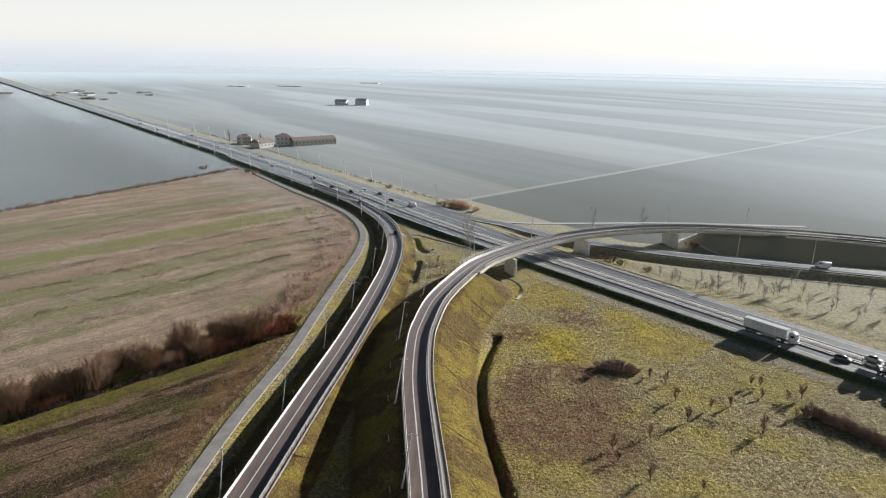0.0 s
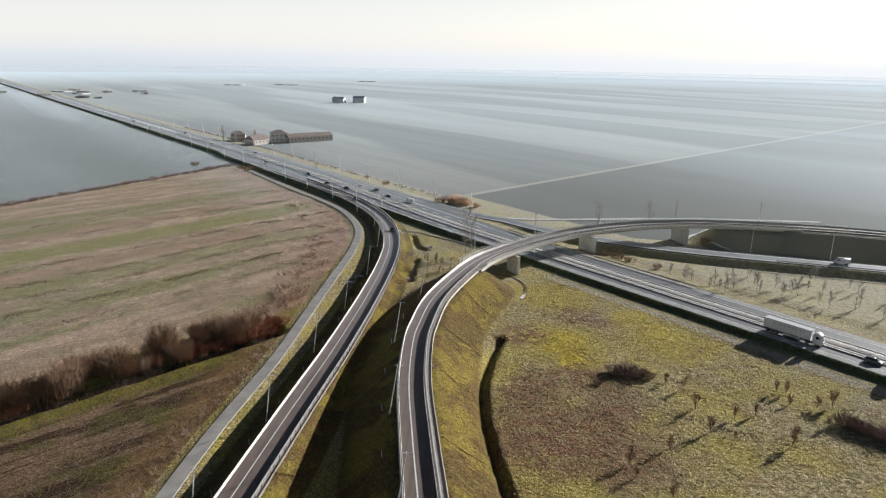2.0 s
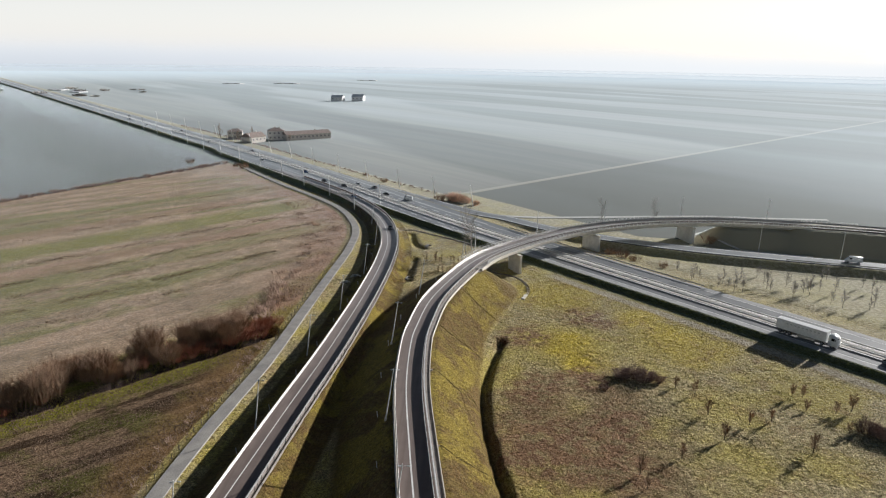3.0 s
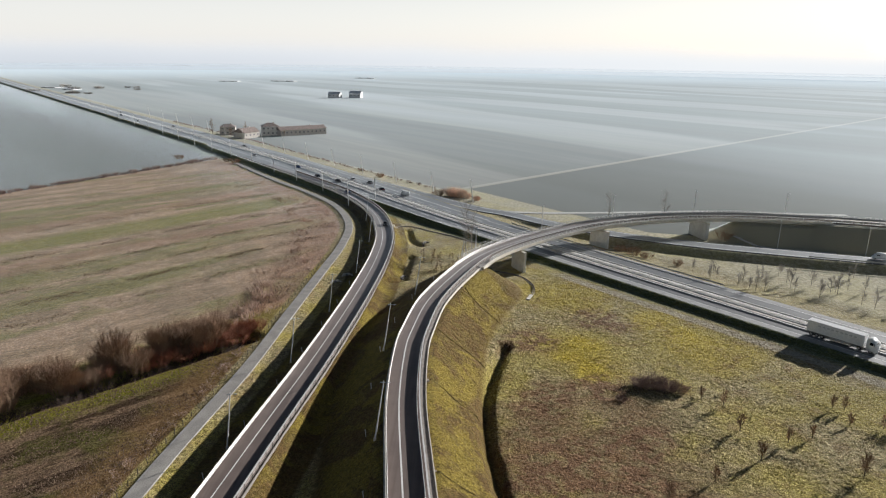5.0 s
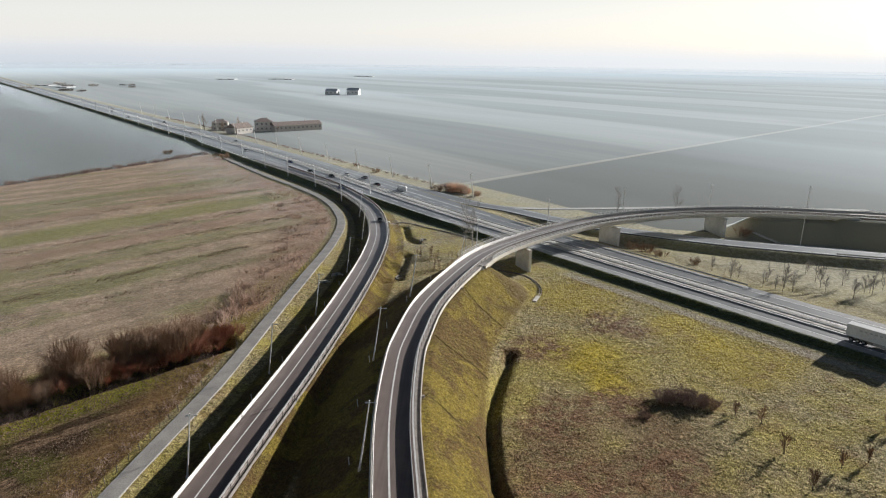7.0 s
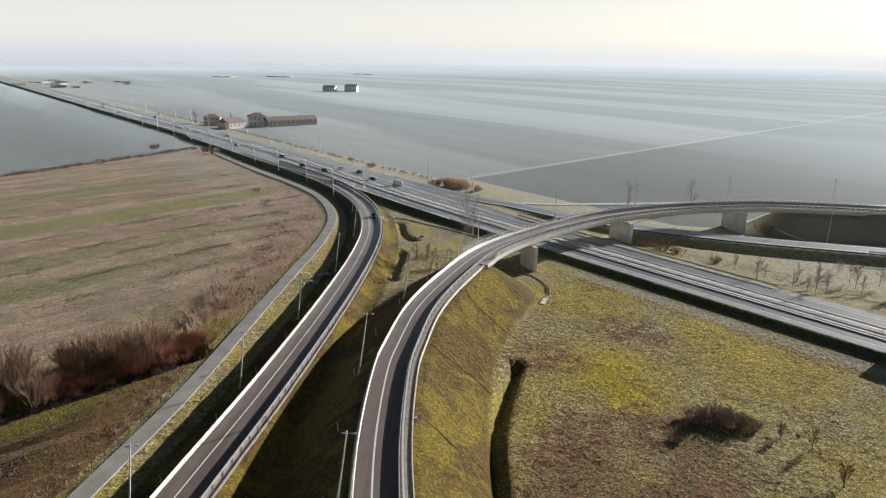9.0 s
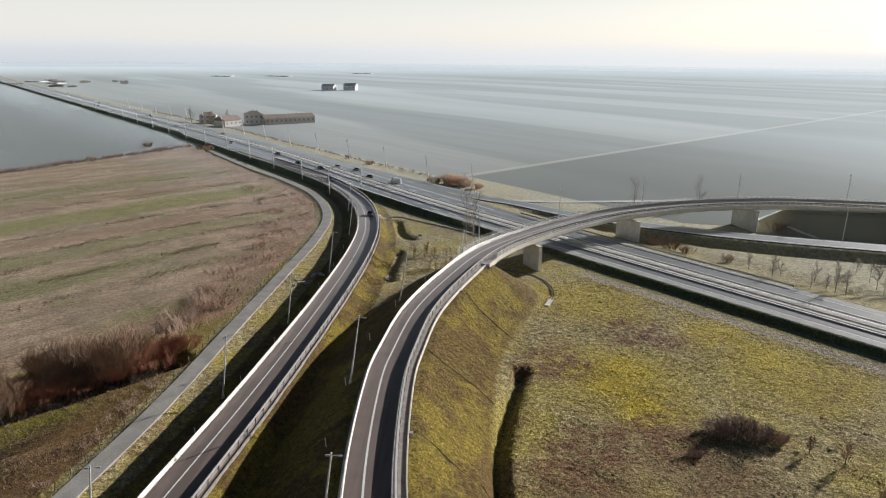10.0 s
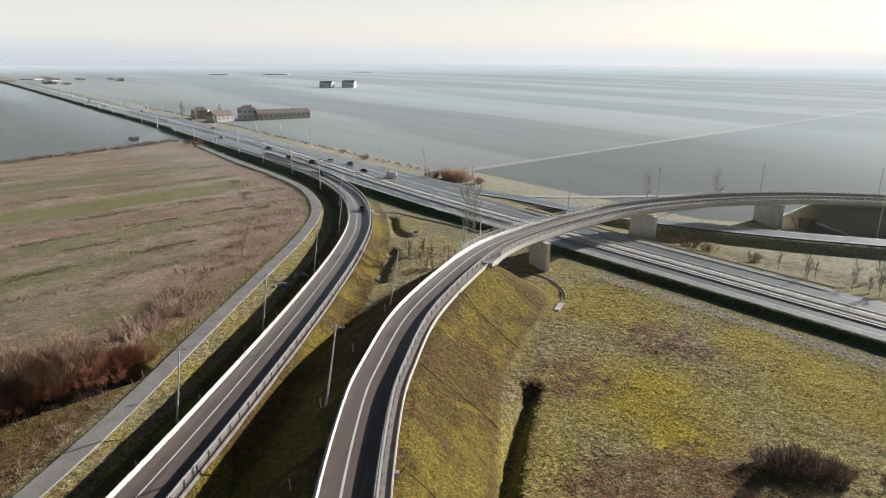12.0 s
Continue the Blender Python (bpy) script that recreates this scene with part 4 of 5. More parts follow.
# ---- street lamps ----
def lamp(h, lean, arm, label, group, thick=1.0):
    th = thing("street_lamp", label, "street lamp", group)
    top = Vector((lean[0], lean[1], h))
    bm = bmesh.new()
    tube(bm, (0, 0, -0.5), (0, 0, 0.5), 0.26, 0.24, 10)
    part("foundation", bm, CONCRETE_PALE, th, "concrete foot")
    bm = bmesh.new()
    tube(bm, (0, 0, 0.3), top * 0.5, 0.15 * thick, 0.12 * thick, 10)
    tube(bm, top * 0.5, top, 0.12 * thick, 0.085 * thick, 10)
    part("pole", bm, POLE, th)
    bm = bmesh.new()
    u = Vector((math.cos(arm), math.sin(arm), 0))
    tube(bm, top - u * 0.35 - Vector((0, 0, 0.35)), top + u * 0.8 - Vector((0, 0, 0.3)), 0.04, 0.04, 8)
    part("arm", bm, POLE, th)
    for dist, k in ((-0.4, -1), (0.85, 1)):
        bm = bmesh.new()
        box(bm, -0.24, 0.24, -0.12, 0.12, -0.06, 0.07, 0.04)
        hd = part("lamp_head", bm, LAMP_HEAD, th, at=Matrix.Translation(top + u * dist + Vector((0, 0, -0.32))) @ Matrix.Rotation(arm, 4, "Z"))
        bm = bmesh.new()
        box(bm, -0.18, 0.18, -0.09, 0.09, -0.09, -0.05, 0.01)
        part("lens", bm, LENS, hd, "clear lens")
    return th


RAMP_LAMPS = [(-44.9, 109.2), (-42.2, 143.3), (-40.2, 180.4), (-37.7, 213.2), (-35.8, 248.2), (-37.1, 286.8), (-43.3, 320.6)]
RAMP_LAMPS_B = [(-9.8, 107), (-14.5, 138.3), (-17.5, 174.8), (-13.5, 213.5), (-1.8, 247.8)]
proto = lamp(11.4, (1.4, 0.0), 0.2, "slim leaning zinc street lamp on the shaded ramp bank", "ramp lamps west")
for i, (x, y) in enumerate(RAMP_LAMPS):
    m = Matrix.Translation((x, y, one_height(x, y)))
    if i == 0:
        proto.matrix_basis = m
    else:
        copy_thing(proto, m)
proto = lamp(11.4, (1.7, -0.2), 0.0, "slim leaning zinc street lamp in the dip between ramps", "ramp lamps east")
for i, (x, y) in enumerate(RAMP_LAMPS_B):
    m = Matrix.Translation((x, y, one_height(x, y)))
    if i == 0:
        proto.matrix_basis = m
    else:
        copy_thing(proto, m)
near_lamps = [hw(n, v, 0.3) for v, n in ((302.8, 186.2), (340, 192.8), (374, 194.6), (406, 195.8), (445, 198.5), (482, 199), (520, 199.5), (560, 200.5), (602, 201.5), (646, 202), (692, 202.5), (740, 203), (800, 203.5), (860, 204), (930, 204))]
near_lamps.append(hw(200.8, 301.5, 0.3))
far_lamps = [hw(239.0, v, 0.1) for v in (272, 304, 338.5, 374, 409, 445, 481, 517, 555, 594, 634, 676, 720, 766, 815)]
for places, lean, label in ((near_lamps, -0.3, "pale zinc street lamp at the highway edge"), (far_lamps, -1.7, "pale leaning zinc street lamp behind the far carriageway")):
    proto = lamp(11.5, (lean, 0.0), math.radians(40), label, "highway lamps", 1.7)
    for i, p in enumerate(places):
        if i == 0:
            proto.matrix_basis = Matrix.Translation(p)
        else:
            copy_thing(proto, Matrix.Translation(p))
proto = lamp(10.0, (0.1, 0.0), -1.2, "zinc street lamp behind the overpass parapet", "overpass lamps")
for i, k in enumerate((AB0 + 5, AB0 + 17, AB0 + 29, AB0 + 41, AB0 + 53)):
    c = offset(RAMP_B, -5.1)[k]
    m = Matrix.Translation((c[0], c[1], c[2] - 0.2))
    if i == 0:
        proto.matrix_basis = m
    else:
        copy_thing(proto, m)
for c in offset(RAMP_B, -5.1)[[AB0 + 5, AB0 + 17, AB0 + 29, AB0 + 41]]:
    bm = bmesh.new()
    box(bm, -0.35, 0.5, -0.35, 0.35, -1.0, 0.3, 0.04)
    part("lamp_bracket", bm, CONCRETE, bridge, "concrete lamp bracket", Matrix.Translation(tuple(c)))
proto = lamp(11.0, (0.1, 0.0), 1.4, "zinc street lamp beside the slip road", "slip road lamps")
for i, (x, y) in enumerate(((121, 291), (150, 283), (180, 275))):
    m = Matrix.Translation((x, y, -0.1))
    if i == 0:
        proto.matrix_basis = m
    else:
        copy_thing(proto, m)

# ---- small roadside things ----
def marker():
    th = thing("marker_post", "slim pale marker post on the ramp bank", "marker post", "marker posts")
    bm = bmesh.new()
    box(bm, -0.06, 0.06, -0.05, 0.05, -0.3, 1.15, 0.02)
    part("shaft", bm, POLE, th)
    bm = bmesh.new()
    box(bm, -0.11, 0.11, -0.07, 0.07, 1.15, 1.42, 0.03)
    part("cap", bm, CONCRETE_PALE, th, "white cap")
    return th


mk, first = marker(), True
for p, o, st in ((RAMP_A[KA + 10 : KA + 75], -6.2, 6.0), (RAMP_B[KB + 10 : KB + 58], -7.2, 9.0)):
    for c, a in along(offset(p, o), 17.0, st):
        m = pose(c.x, c.y, one_height(c.x, c.y), 3, -4, 20)
        if first:
            mk.matrix_basis, first = m, False
        else:
            copy_thing(mk, m)

gut = spline([(10.5, 254, 0), (17, 251, 0), (21, 243.5, 0), (21.9, 235, 0), (19.3, 226.6, 0)], 1.0)
gut[:, 2] = [one_height(x, y) + 0.08 for x, y, _ in gut]
gt = thing("drain_gutter", "curved pale concrete drain gutter round the abutment slope", "gutter")
child("channel", sweep("channel", gut, [(-0.34, -0.3), (-0.34, 0.12), (-0.24, 0.12), (-0.2, -0.12), (0.2, -0.12), (0.24, 0.12), (0.34, 0.12), (0.34, -0.3)], GUTTER), gt)
child("outlet", sweep("outlet", gut[-5:], [(-0.55, -0.3), (-0.55, 0.2), (0.55, 0.2), (0.55, -0.3)], CONCRETE_PALE), gt, "pale concrete outlet slab")
far_gut = spline([(107.5, 299.5, 0), (110, 296, 0), (115, 292, 0), (122, 289, 0), (131, 286.5, 0), (140, 284.5, 0)], 1.0)
far_gut[:, 2] = [one_height(x, y) + 0.1 for x, y, _ in far_gut]
gt = thing("drain_gutter", "pale concrete drain gutter down the far embankment", "gutter")
child("channel", sweep("channel", far_gut, [(-0.6, -0.3), (-0.6, 0.16), (-0.35, 0.16), (-0.3, 0.02), (0.3, 0.02), (0.35, 0.16), (0.6, 0.16), (0.6, -0.3)], CONCRETE), gt)
top_gut = spline([(-29.8, 304.9, 0), (-27.7, 311.3, 0), (-22.6, 311.9, 0), (-14.0, 304.6, 0), (-4.8, 296.8, 0), (4.6, 286.6, 0)], 1.0)
top_gut[:, 2] = [one_height(x, y) + 0.08 for x, y, _ in top_gut]
gt = thing("drain_gutter", "thin concrete drain gutter along the grass between ramp and highway", "gutter")
child("channel", sweep("channel", top_gut, [(-0.34, -0.3), (-0.34, 0.12), (-0.22, 0.12), (-0.18, -0.1), (0.18, -0.1), (0.22, 0.12), (0.34, 0.12), (0.34, -0.3)], GUTTER), gt)
bm = bmesh.new()
box(bm, -0.7, 0.7, -0.6, 0.6, -0.4, 0.35, 0.05)
part("inlet", bm, CONCRETE, gt, "white concrete inlet box", Matrix.Translation(tuple(top_gut[0])))
for y0, dx, dy in ((129, 12, -2), (158, 11, -3), (186, 12, -6), (216, 12, -9)):
    k = int(np.argmin(np.abs(pb[:, 1] - y0)))
    x0, yy = offset(pb, 4.1)[k][:2]
    line = np.array([(x0 + dx * t + 0.5 * math.sin(t * 7 + y0), yy + dy * t + 0.6 * math.sin(t * 5 + y0), 0.0) for t in np.linspace(0, 1, 16)])
    line[:, 2] = [one_height(x, y) + 0.03 for x, y, _ in line]
    ch = thing("drain_chute", "narrow dark drain chute down the grassy bank", "gutter", "drain chutes")
    child("channel", sweep("channel", line, [(-0.13, -0.25), (-0.13, 0.02), (-0.09, 0.02), (-0.06, -0.05), (0.06, -0.05), (0.09, 0.02), (0.13, 0.02), (0.13, -0.25)], CHUTE), ch)
    bm = bmesh.new()
    box(bm, -0.4, 0.4, -0.3, 0.3, -0.4, 0.05, 0.03)
    part("inlet", bm, GUTTER, ch, "grey concrete inlet box", pose(x0 - 0.2, yy, line[0, 2], 0, 0, 0))
for x, y, r, stone in ((-41.2, 239.5, 25, CONCRETE_PALE), (-38.6, 246.0, 20, CONCRETE_PALE), (-20.5, 248, 80, GUTTER), (-15.5, 286, 60, GUTTER)):
    th = thing("culvert_head", "pale concrete culvert head on the ramp bank", "culvert", "culvert heads", at=pose(x, y, one_height(x, y), 0, 0, r))
    bm = bmesh.new()
    box(bm, -1.2, 1.2, -0.2, 0.2, -0.6, 0.75, 0.05)
    part("headwall", bm, stone, th)
    for s in (-1, 1):
        bm = bmesh.new()
        box(bm, -0.12, 0.12, -1.2, 0.0, -0.6, 0.5, 0.04)
        part("wing", bm, stone, th, at=pose(s * 1.25, 0, 0, 0, 0, s * 25))
    bm = bmesh.new()
    tube(bm, (0, -0.4, 0.35), (0, 0.3, 0.35), 0.4, 0.4, 14)
    part("pipe", bm, OPENING, th, "dark pipe mouth")

wp = post_mesh("stake", 0.12, 0.12, 1.25, WOOD, -0.35)
for i, (c, a) in enumerate(along(offset(CYCLE[KC + 12 : KC + 68], -2.5), 3.2)):
    ob = tagged(new("fence_stake", wp), "weathered wooden stake beside the cycle path", "fence post", "path stakes")
    ob.matrix_basis = pose(c.x, c.y, one_height(c.x, c.y), 4 * math.sin(i * 2.1), 5 * math.sin(i * 1.3), 30 * i)

# ---- vehicles ----
def loft(rings, cap=True):
    """A skin over rings of equal size."""
    n, v, f = len(rings[0]), [p for r in rings for p in r], []
    for i in range(len(rings) - 1):
        for j in range(n):
            a, b = i * n + j, i * n + (j + 1) % n
            f.append((a, b, b + n, a + n))
    if cap:
        f += [tuple(range(n))[::-1], tuple(range((len(rings) - 1) * n, len(rings) * n))]
    return v, f


def ring(y, w, z0, z1, taper=0.08, soft=0.12):
    """A rounded cross-section across a car at the length y."""
    a, b = w / 2, w / 2 - taper
    return [(-a, y, z0 + soft), (-a + soft, y, z0), (a - soft, y, z0), (a, y, z0 + soft), (a, y, (z0 + z1) / 2), (b, y, z1 - soft * 0.5), (b - soft, y, z1), (-b + soft, y, z1), (-b, y, z1 - soft * 0.5), (-a, y, (z0 + z1) / 2)]


def wheel(parent, x, y, r, w=0.22):
    bm = bmesh.new()
    tube(bm, (-w / 2, 0, 0), (w / 2, 0, 0), r, r, 18)
    es = [e for e in bm.edges if len(e.link_faces) == 2 and any(len(fc.verts) > 4 for fc in e.link_faces)]
    bmesh.ops.bevel(bm, geom=es, offset=0.04, segments=2, affect="EDGES")
    wh = new("wheel")
    wh.parent = parent
    wh.matrix_basis = Matrix.Translation((x, y, r))
    part("tyre", bm, RUBBER, wh)
    bm = bmesh.new()
    tube(bm, (-w / 2 - 0.01, 0, 0), (w / 2 + 0.01, 0, 0), r * 0.62, r * 0.62, 12)
    part("rim", bm, RIM, wh)


def car(mat, label, group, length=4.4, width=1.8, height=1.48, estate=False, at=None):
    th = thing("car", label, "car", group, at=at)
    l = length / 2
    v, f = loft([ring(-l, width * 0.8, 0.38, 0.75), ring(-l + 0.18, width * 0.95, 0.25, 0.9), ring(-l + 0.9, width, 0.2, 0.98), ring(0, width, 0.2, 0.95), ring(l - 1.1, width, 0.2, 0.9), ring(l - 0.3, width * 0.95, 0.22, 0.76), ring(l, width * 0.78, 0.35, 0.62)])
    child("body", mesh_from("body", v, f, mat, True), th)
    tail = -l + (0.25 if estate else 0.75)
    v, f = loft([ring(tail - 0.15, width * 0.86, 0.86, 0.95, 0.02, 0.04), ring(tail + 0.35, width * 0.84, 0.88, height - 0.06, 0.2, 0.06), ring(-0.1, width * 0.86, 0.9, height, 0.22, 0.06), ring(0.45, width * 0.86, 0.9, height - 0.05, 0.2, 0.06), ring(l - 1.15, width * 0.88, 0.84, 0.92, 0.02, 0.04)])
    child("glazing", mesh_from("glazing", v, f, GLASS, True), th, "dark tinted windows")
    v, f = loft([ring(tail + 0.38, width * 0.62, height - 0.1, height - 0.03, 0.05, 0.02), ring(-0.1, width * 0.66, height - 0.04, height + 0.03, 0.05, 0.02), ring(0.4, width * 0.64, height - 0.08, height - 0.01, 0.05, 0.02)])
    child("roof", mesh_from("roof", v, f, mat, True), th)
    for sx in (-1, 1):
        for yy in (-l + 0.82, l - 0.85):
            wheel(th, sx * (width / 2 - 0.1), yy, 0.32)
        for nm, yy, zz, m in (("headlight", l - 0.14, 0.64, LENS), ("tail_light", -l + 0.1, 0.74, RED_LIGHT)):
            bm = bmesh.new()
            box(bm, -0.2, 0.2, -0.1, 0.1, -0.07, 0.07, 0.03)
            part(nm, bm, m, th, at=Matrix.Translation((sx * width * 0.31, yy, zz)))
        bm = bmesh.new()
        box(bm, -0.1, 0.1, -0.06, 0.06, -0.06, 0.06, 0.03)
        part("mirror", bm, mat, th, at=Matrix.Translation((sx * (width / 2 + 0.08), 0.75, 0.98)))
    return th


def on_hw(o, s, back=False, z=1.62):
    x, y, _ = hw(np.interp(s, RUN, AXIS_N) + o, s)
    return pose(x, y, z, 0, 0, HW_HEADING - 90 + (180 if back else 0))


def on_path(p, k, o=0.0, back=False):
    d = p[k + 1] - p[k - 1]
    x, y, z = offset(p, o)[k]
    return pose(x, y, z + 0.02, math.degrees(math.atan2(d[2], np.hypot(d[0], d[1]))) * (-1 if back else 1), 0, math.degrees(math.atan2(d[1], d[0])) - 90 + (180 if back else 0))


def truck(at):
    th = thing("articulated_lorry", "white articulated lorry with box trailer on the highway", "lorry", at=at)
    v, f = loft([ring(-8.2, 2.5, 1.15, 4.0, 0.02, 0.05), ring(5.2, 2.5, 1.15, 4.0, 0.02, 0.05)])
    tr = child("trailer", mesh_from("trailer", v, f, WHITE_CAR), th, "plain white box trailer")
    for k in range(9):
        bm = bmesh.new()
        box(bm, -0.015, 0.015, -0.3, 0.3, -0.16, 0.16, 0.005)
        part("marking", bm, SILVER_CAR, tr, "grey lettering bar", Matrix.Translation((1.26, -5.2 + k * 1.05, 3.1)))
    bm = bmesh.new()
    box(bm, -1.1, 1.1, -8.0, 7.6, 0.75, 1.12, 0.04)
    part("chassis", bm, STEEL_DARK, th)
    v, f = loft([ring(5.75, 2.4, 0.6, 3.5, 0.1, 0.12), ring(6.6, 2.46, 0.5, 3.75, 0.12, 0.15), ring(7.7, 2.46, 0.42, 3.2, 0.1, 0.2), ring(8.1, 2.36, 0.45, 2.4, 0.1, 0.2)])
    child("cab", mesh_from("cab", v, f, WHITE_CAR, True), th, "white tractor cab")
    bm = bmesh.new()
    box(bm, -1.02, 1.02, -0.05, 0.05, -0.5, 0.5, 0.03)
    part("windscreen", bm, GLASS, th, "dark windscreen", pose(0, 7.9, 2.55, -18))
    for sx in (-1, 1):
        bm = bmesh.new()
        box(bm, -0.03, 0.03, -0.4, 0.4, -0.35, 0.35, 0.02)
        part("side_window", bm, GLASS, th, "dark side window", pose(sx * 1.2, 6.9, 2.45))
        bm = bmesh.new()
        box(bm, -0.12, 0.12, -0.08, 0.08, -0.35, 0.35, 0.04)
        part("mirror", bm, GREY_CAR, th, at=pose(sx * 1.4, 7.6, 2.5))
        bm = bmesh.new()
        box(bm, -0.25, 0.25, -0.08, 0.08, -0.13, 0.13, 0.04)
        part("headlight", bm, LENS, th, at=pose(sx * 0.85, 8.12, 0.85))
        bm = bmesh.new()
        box(bm, -0.04, 0.04, -2.4, 2.4, -0.3, 0.3, 0.02)
        part("side_guard", bm, STEEL, th, at=pose(sx * 1.2, 0.0, 0.75))
        for yy in (-6.9, -5.6, -4.3, 4.3, 6.9):
            wheel(th, sx * 1.02, yy, 0.5, 0.36)
    return th


truck(on_hw(-4.7, 87, True))


def car_carrier(at, m):
    th = thing("car_carrier", "grey two-deck car transporter lorry on the highway", "lorry", at=m)
    v, f = loft([ring(7.0, 2.4, 0.6, 3.2, 0.1, 0.12), ring(7.9, 2.46, 0.5, 3.4, 0.12, 0.15), ring(8.8, 2.46, 0.42, 2.9, 0.1, 0.2), ring(9.1, 2.36, 0.45, 2.1, 0.1, 0.2)])
    child("cab", mesh_from("cab", v, f, WHITE_CAR, True), th)
    for zz in (0.95, 2.55):
        bm = bmesh.new()
        box(bm, -1.2, 1.2, -9, 6.6, zz, zz + 0.14, 0.03)
        part("deck", bm, STEEL_DARK, th)
    for sx in (-1, 1):
        for yy in (-8.8, -5.0, -1.2, 2.6, 6.4):
            bm = bmesh.new()
            box(bm, -0.06, 0.06, -0.08, 0.08, 0.9, 3.0, 0.02)
            part("upright", bm, STEEL_DARK, th, at=pose(sx * 1.18, yy, 0))
        for yy in (-4.4, -3.2, 4.6, 7.9):
            wheel(th, sx * 1.0, yy, 0.45, 0.34)
    return th


cm = on_hw(-4.7, 52, True)
car_carrier(None, cm)
k = 0
for zz in (1.1, 2.7):
    for yy in (-6.5, -1.6, 3.4):
        mat = (WHITE_CAR, SILVER_CAR)[k % 2]
        car(mat, "new pale car carried on a transporter deck", "carried cars", 4.3, at=cm @ pose(0, yy, zz))
        k += 1
HC = [(-4.6, 66, True, GREY_CAR, "grey estate car on the highway"), 
      (4.6, 318, False, DARK_CAR, "dark car on the far carriageway"), (8.2, 338, False, GREY_CAR, "grey car on the far carriageway"), (4.6, 352, False, WHITE_CAR, "white car on the far carriageway"),
      (-4.6, 352, True, DARK_CAR, "dark car on the near carriageway"), (-8.2, 372, True, DARK_CAR, "dark car on the near carriageway"), (-4.6, 408, True, BLUE_CAR, "blue car on the near carriageway"),
      (-8.1, 470, True, WHITE_CAR, "white car on the near carriageway"), (4.6, 520, False, SILVER_CAR, "silver car on the far carriageway"), (-4.6, 590, True, WHITE_CAR, "white car on the near carriageway"),
      (4.6, 690, False, GREY_CAR, "grey car on the far carriageway"), (-8.2, 760, True, WHITE_CAR, "white car on the near carriageway"), (-4.6, 840, True, SILVER_CAR, "silver car on the near carriageway"), (4.6, 880, False, WHITE_CAR, "white car on the far carriageway")]
for n_, s_, b_, m_, lab in HC:
    car(m_, lab, "highway cars", 4.5, estate=b_, at=on_hw(n_, s_, b_))


def van(mat, label, at, length=5.8):
    th = thing("van", label, "van", "vans", at=at)
    l = length / 2
    v, f = loft([ring(-l, 1.9, 0.4, 2.45, 0.1, 0.1), ring(l - 1.7, 1.95, 0.35, 2.5, 0.12, 0.12), ring(l - 1.0, 1.92, 0.35, 1.9, 0.15, 0.12), ring(l - 0.3, 1.85, 0.35, 1.15, 0.08, 0.12), ring(l, 1.7, 0.4, 0.9, 0.06, 0.12)])
    child("body", mesh_from("body", v, f, mat, True), th)
    bm = bmesh.new()
    box(bm, -0.8, 0.8, -0.04, 0.04, -0.42, 0.42, 0.03)
    part("windscreen", bm, GLASS, th, "dark windscreen", pose(0, l - 1.25, 2.02, -50))
    for sx in (-1, 1):
        bm = bmesh.new()
        box(bm, -0.03, 0.03, -0.45, 0.4, -0.28, 0.28, 0.02)
        part("side_window", bm, GLASS, th, "dark side window", pose(sx * 0.93, l - 1.75, 1.7))
        bm = bmesh.new()
        box(bm, -0.18, 0.18, -0.06, 0.06, -0.1, 0.1, 0.03)
        part("headlight", bm, LENS, th, at=pose(sx * 0.62, l - 0.05, 0.8))
        for yy in (-l + 1.1, l - 1.0):
            wheel(th, sx * 0.86, yy, 0.35)
    return th


van(WHITE_CAR, "white panel van on the slip road", on_path(SLIP, int(np.argmin(np.abs(SLIP[:, 0] - 146))), -1.6, True))
van(WHITE_CAR, "white van on the far carriageway", on_hw(8.3, 300, False))
car(DARK_CAR, "dark car driving up the curved ramp", "ramp cars", 4.4, at=on_path(RAMP_A, int(np.argmin(np.abs(RAMP_A[:, 1] - 306))), 0.9, True))
car(BLUE_CAR, "dark blue car on the joining lane", "ramp cars", 4.4, at=on_path(RAMP_A, int(np.argmin(np.abs(RAMP_A[:, 1] - 372))), 0.6, True))

# ---- shrubs and trees ----
def twigs(rng, n, height, spread, thick, levels=3, base=0.1):
    """A bare crown: thin three-sided shoots that fork upward from the ground."""
    v, f = [], []

    def shoot(p, d, ln, r, lev):
        q = p + d * ln
        a = d.orthogonal().normalized()
        b = d.cross(a)
        k = len(v)
        for base_p, rr in ((p, r), (q, r * 0.55)):
            for t in (0, 2.094, 4.189):
                v.append(base_p + (a * math.cos(t) + b * math.sin(t)) * rr)
        f.extend([(k, k + 1, k + 4, k + 3), (k + 1, k + 2, k + 5, k + 4), (k + 2, k, k + 3, k + 5)])
        if lev > 0:
            for _ in range(rng.choice((2, 3, 3))):
                e = (d + Vector((rng.uniform(-1, 1), rng.uniform(-1, 1), rng.uniform(-0.25, 0.75))) * 0.62).normalized()
                s = rng.uniform(0.45, 1.0)
                shoot(p + d * ln * s, e, ln * rng.uniform(0.55, 0.85), r * 0.6, lev - 1)

    for _ in range(n):
        ang, rad = rng.uniform(0, math.tau), spread * math.sqrt(rng.random()) * 0.7
        d = Vector((math.cos(ang) * rad * 0.5, math.sin(ang) * rad * 0.5, height * rng.uniform(0.35, 0.55))).normalized()
        shoot(Vector((math.cos(ang) * rad, math.sin(ang) * rad, -base)), d, height * rng.uniform(0.3, 0.48), thick, levels)
    return v, f


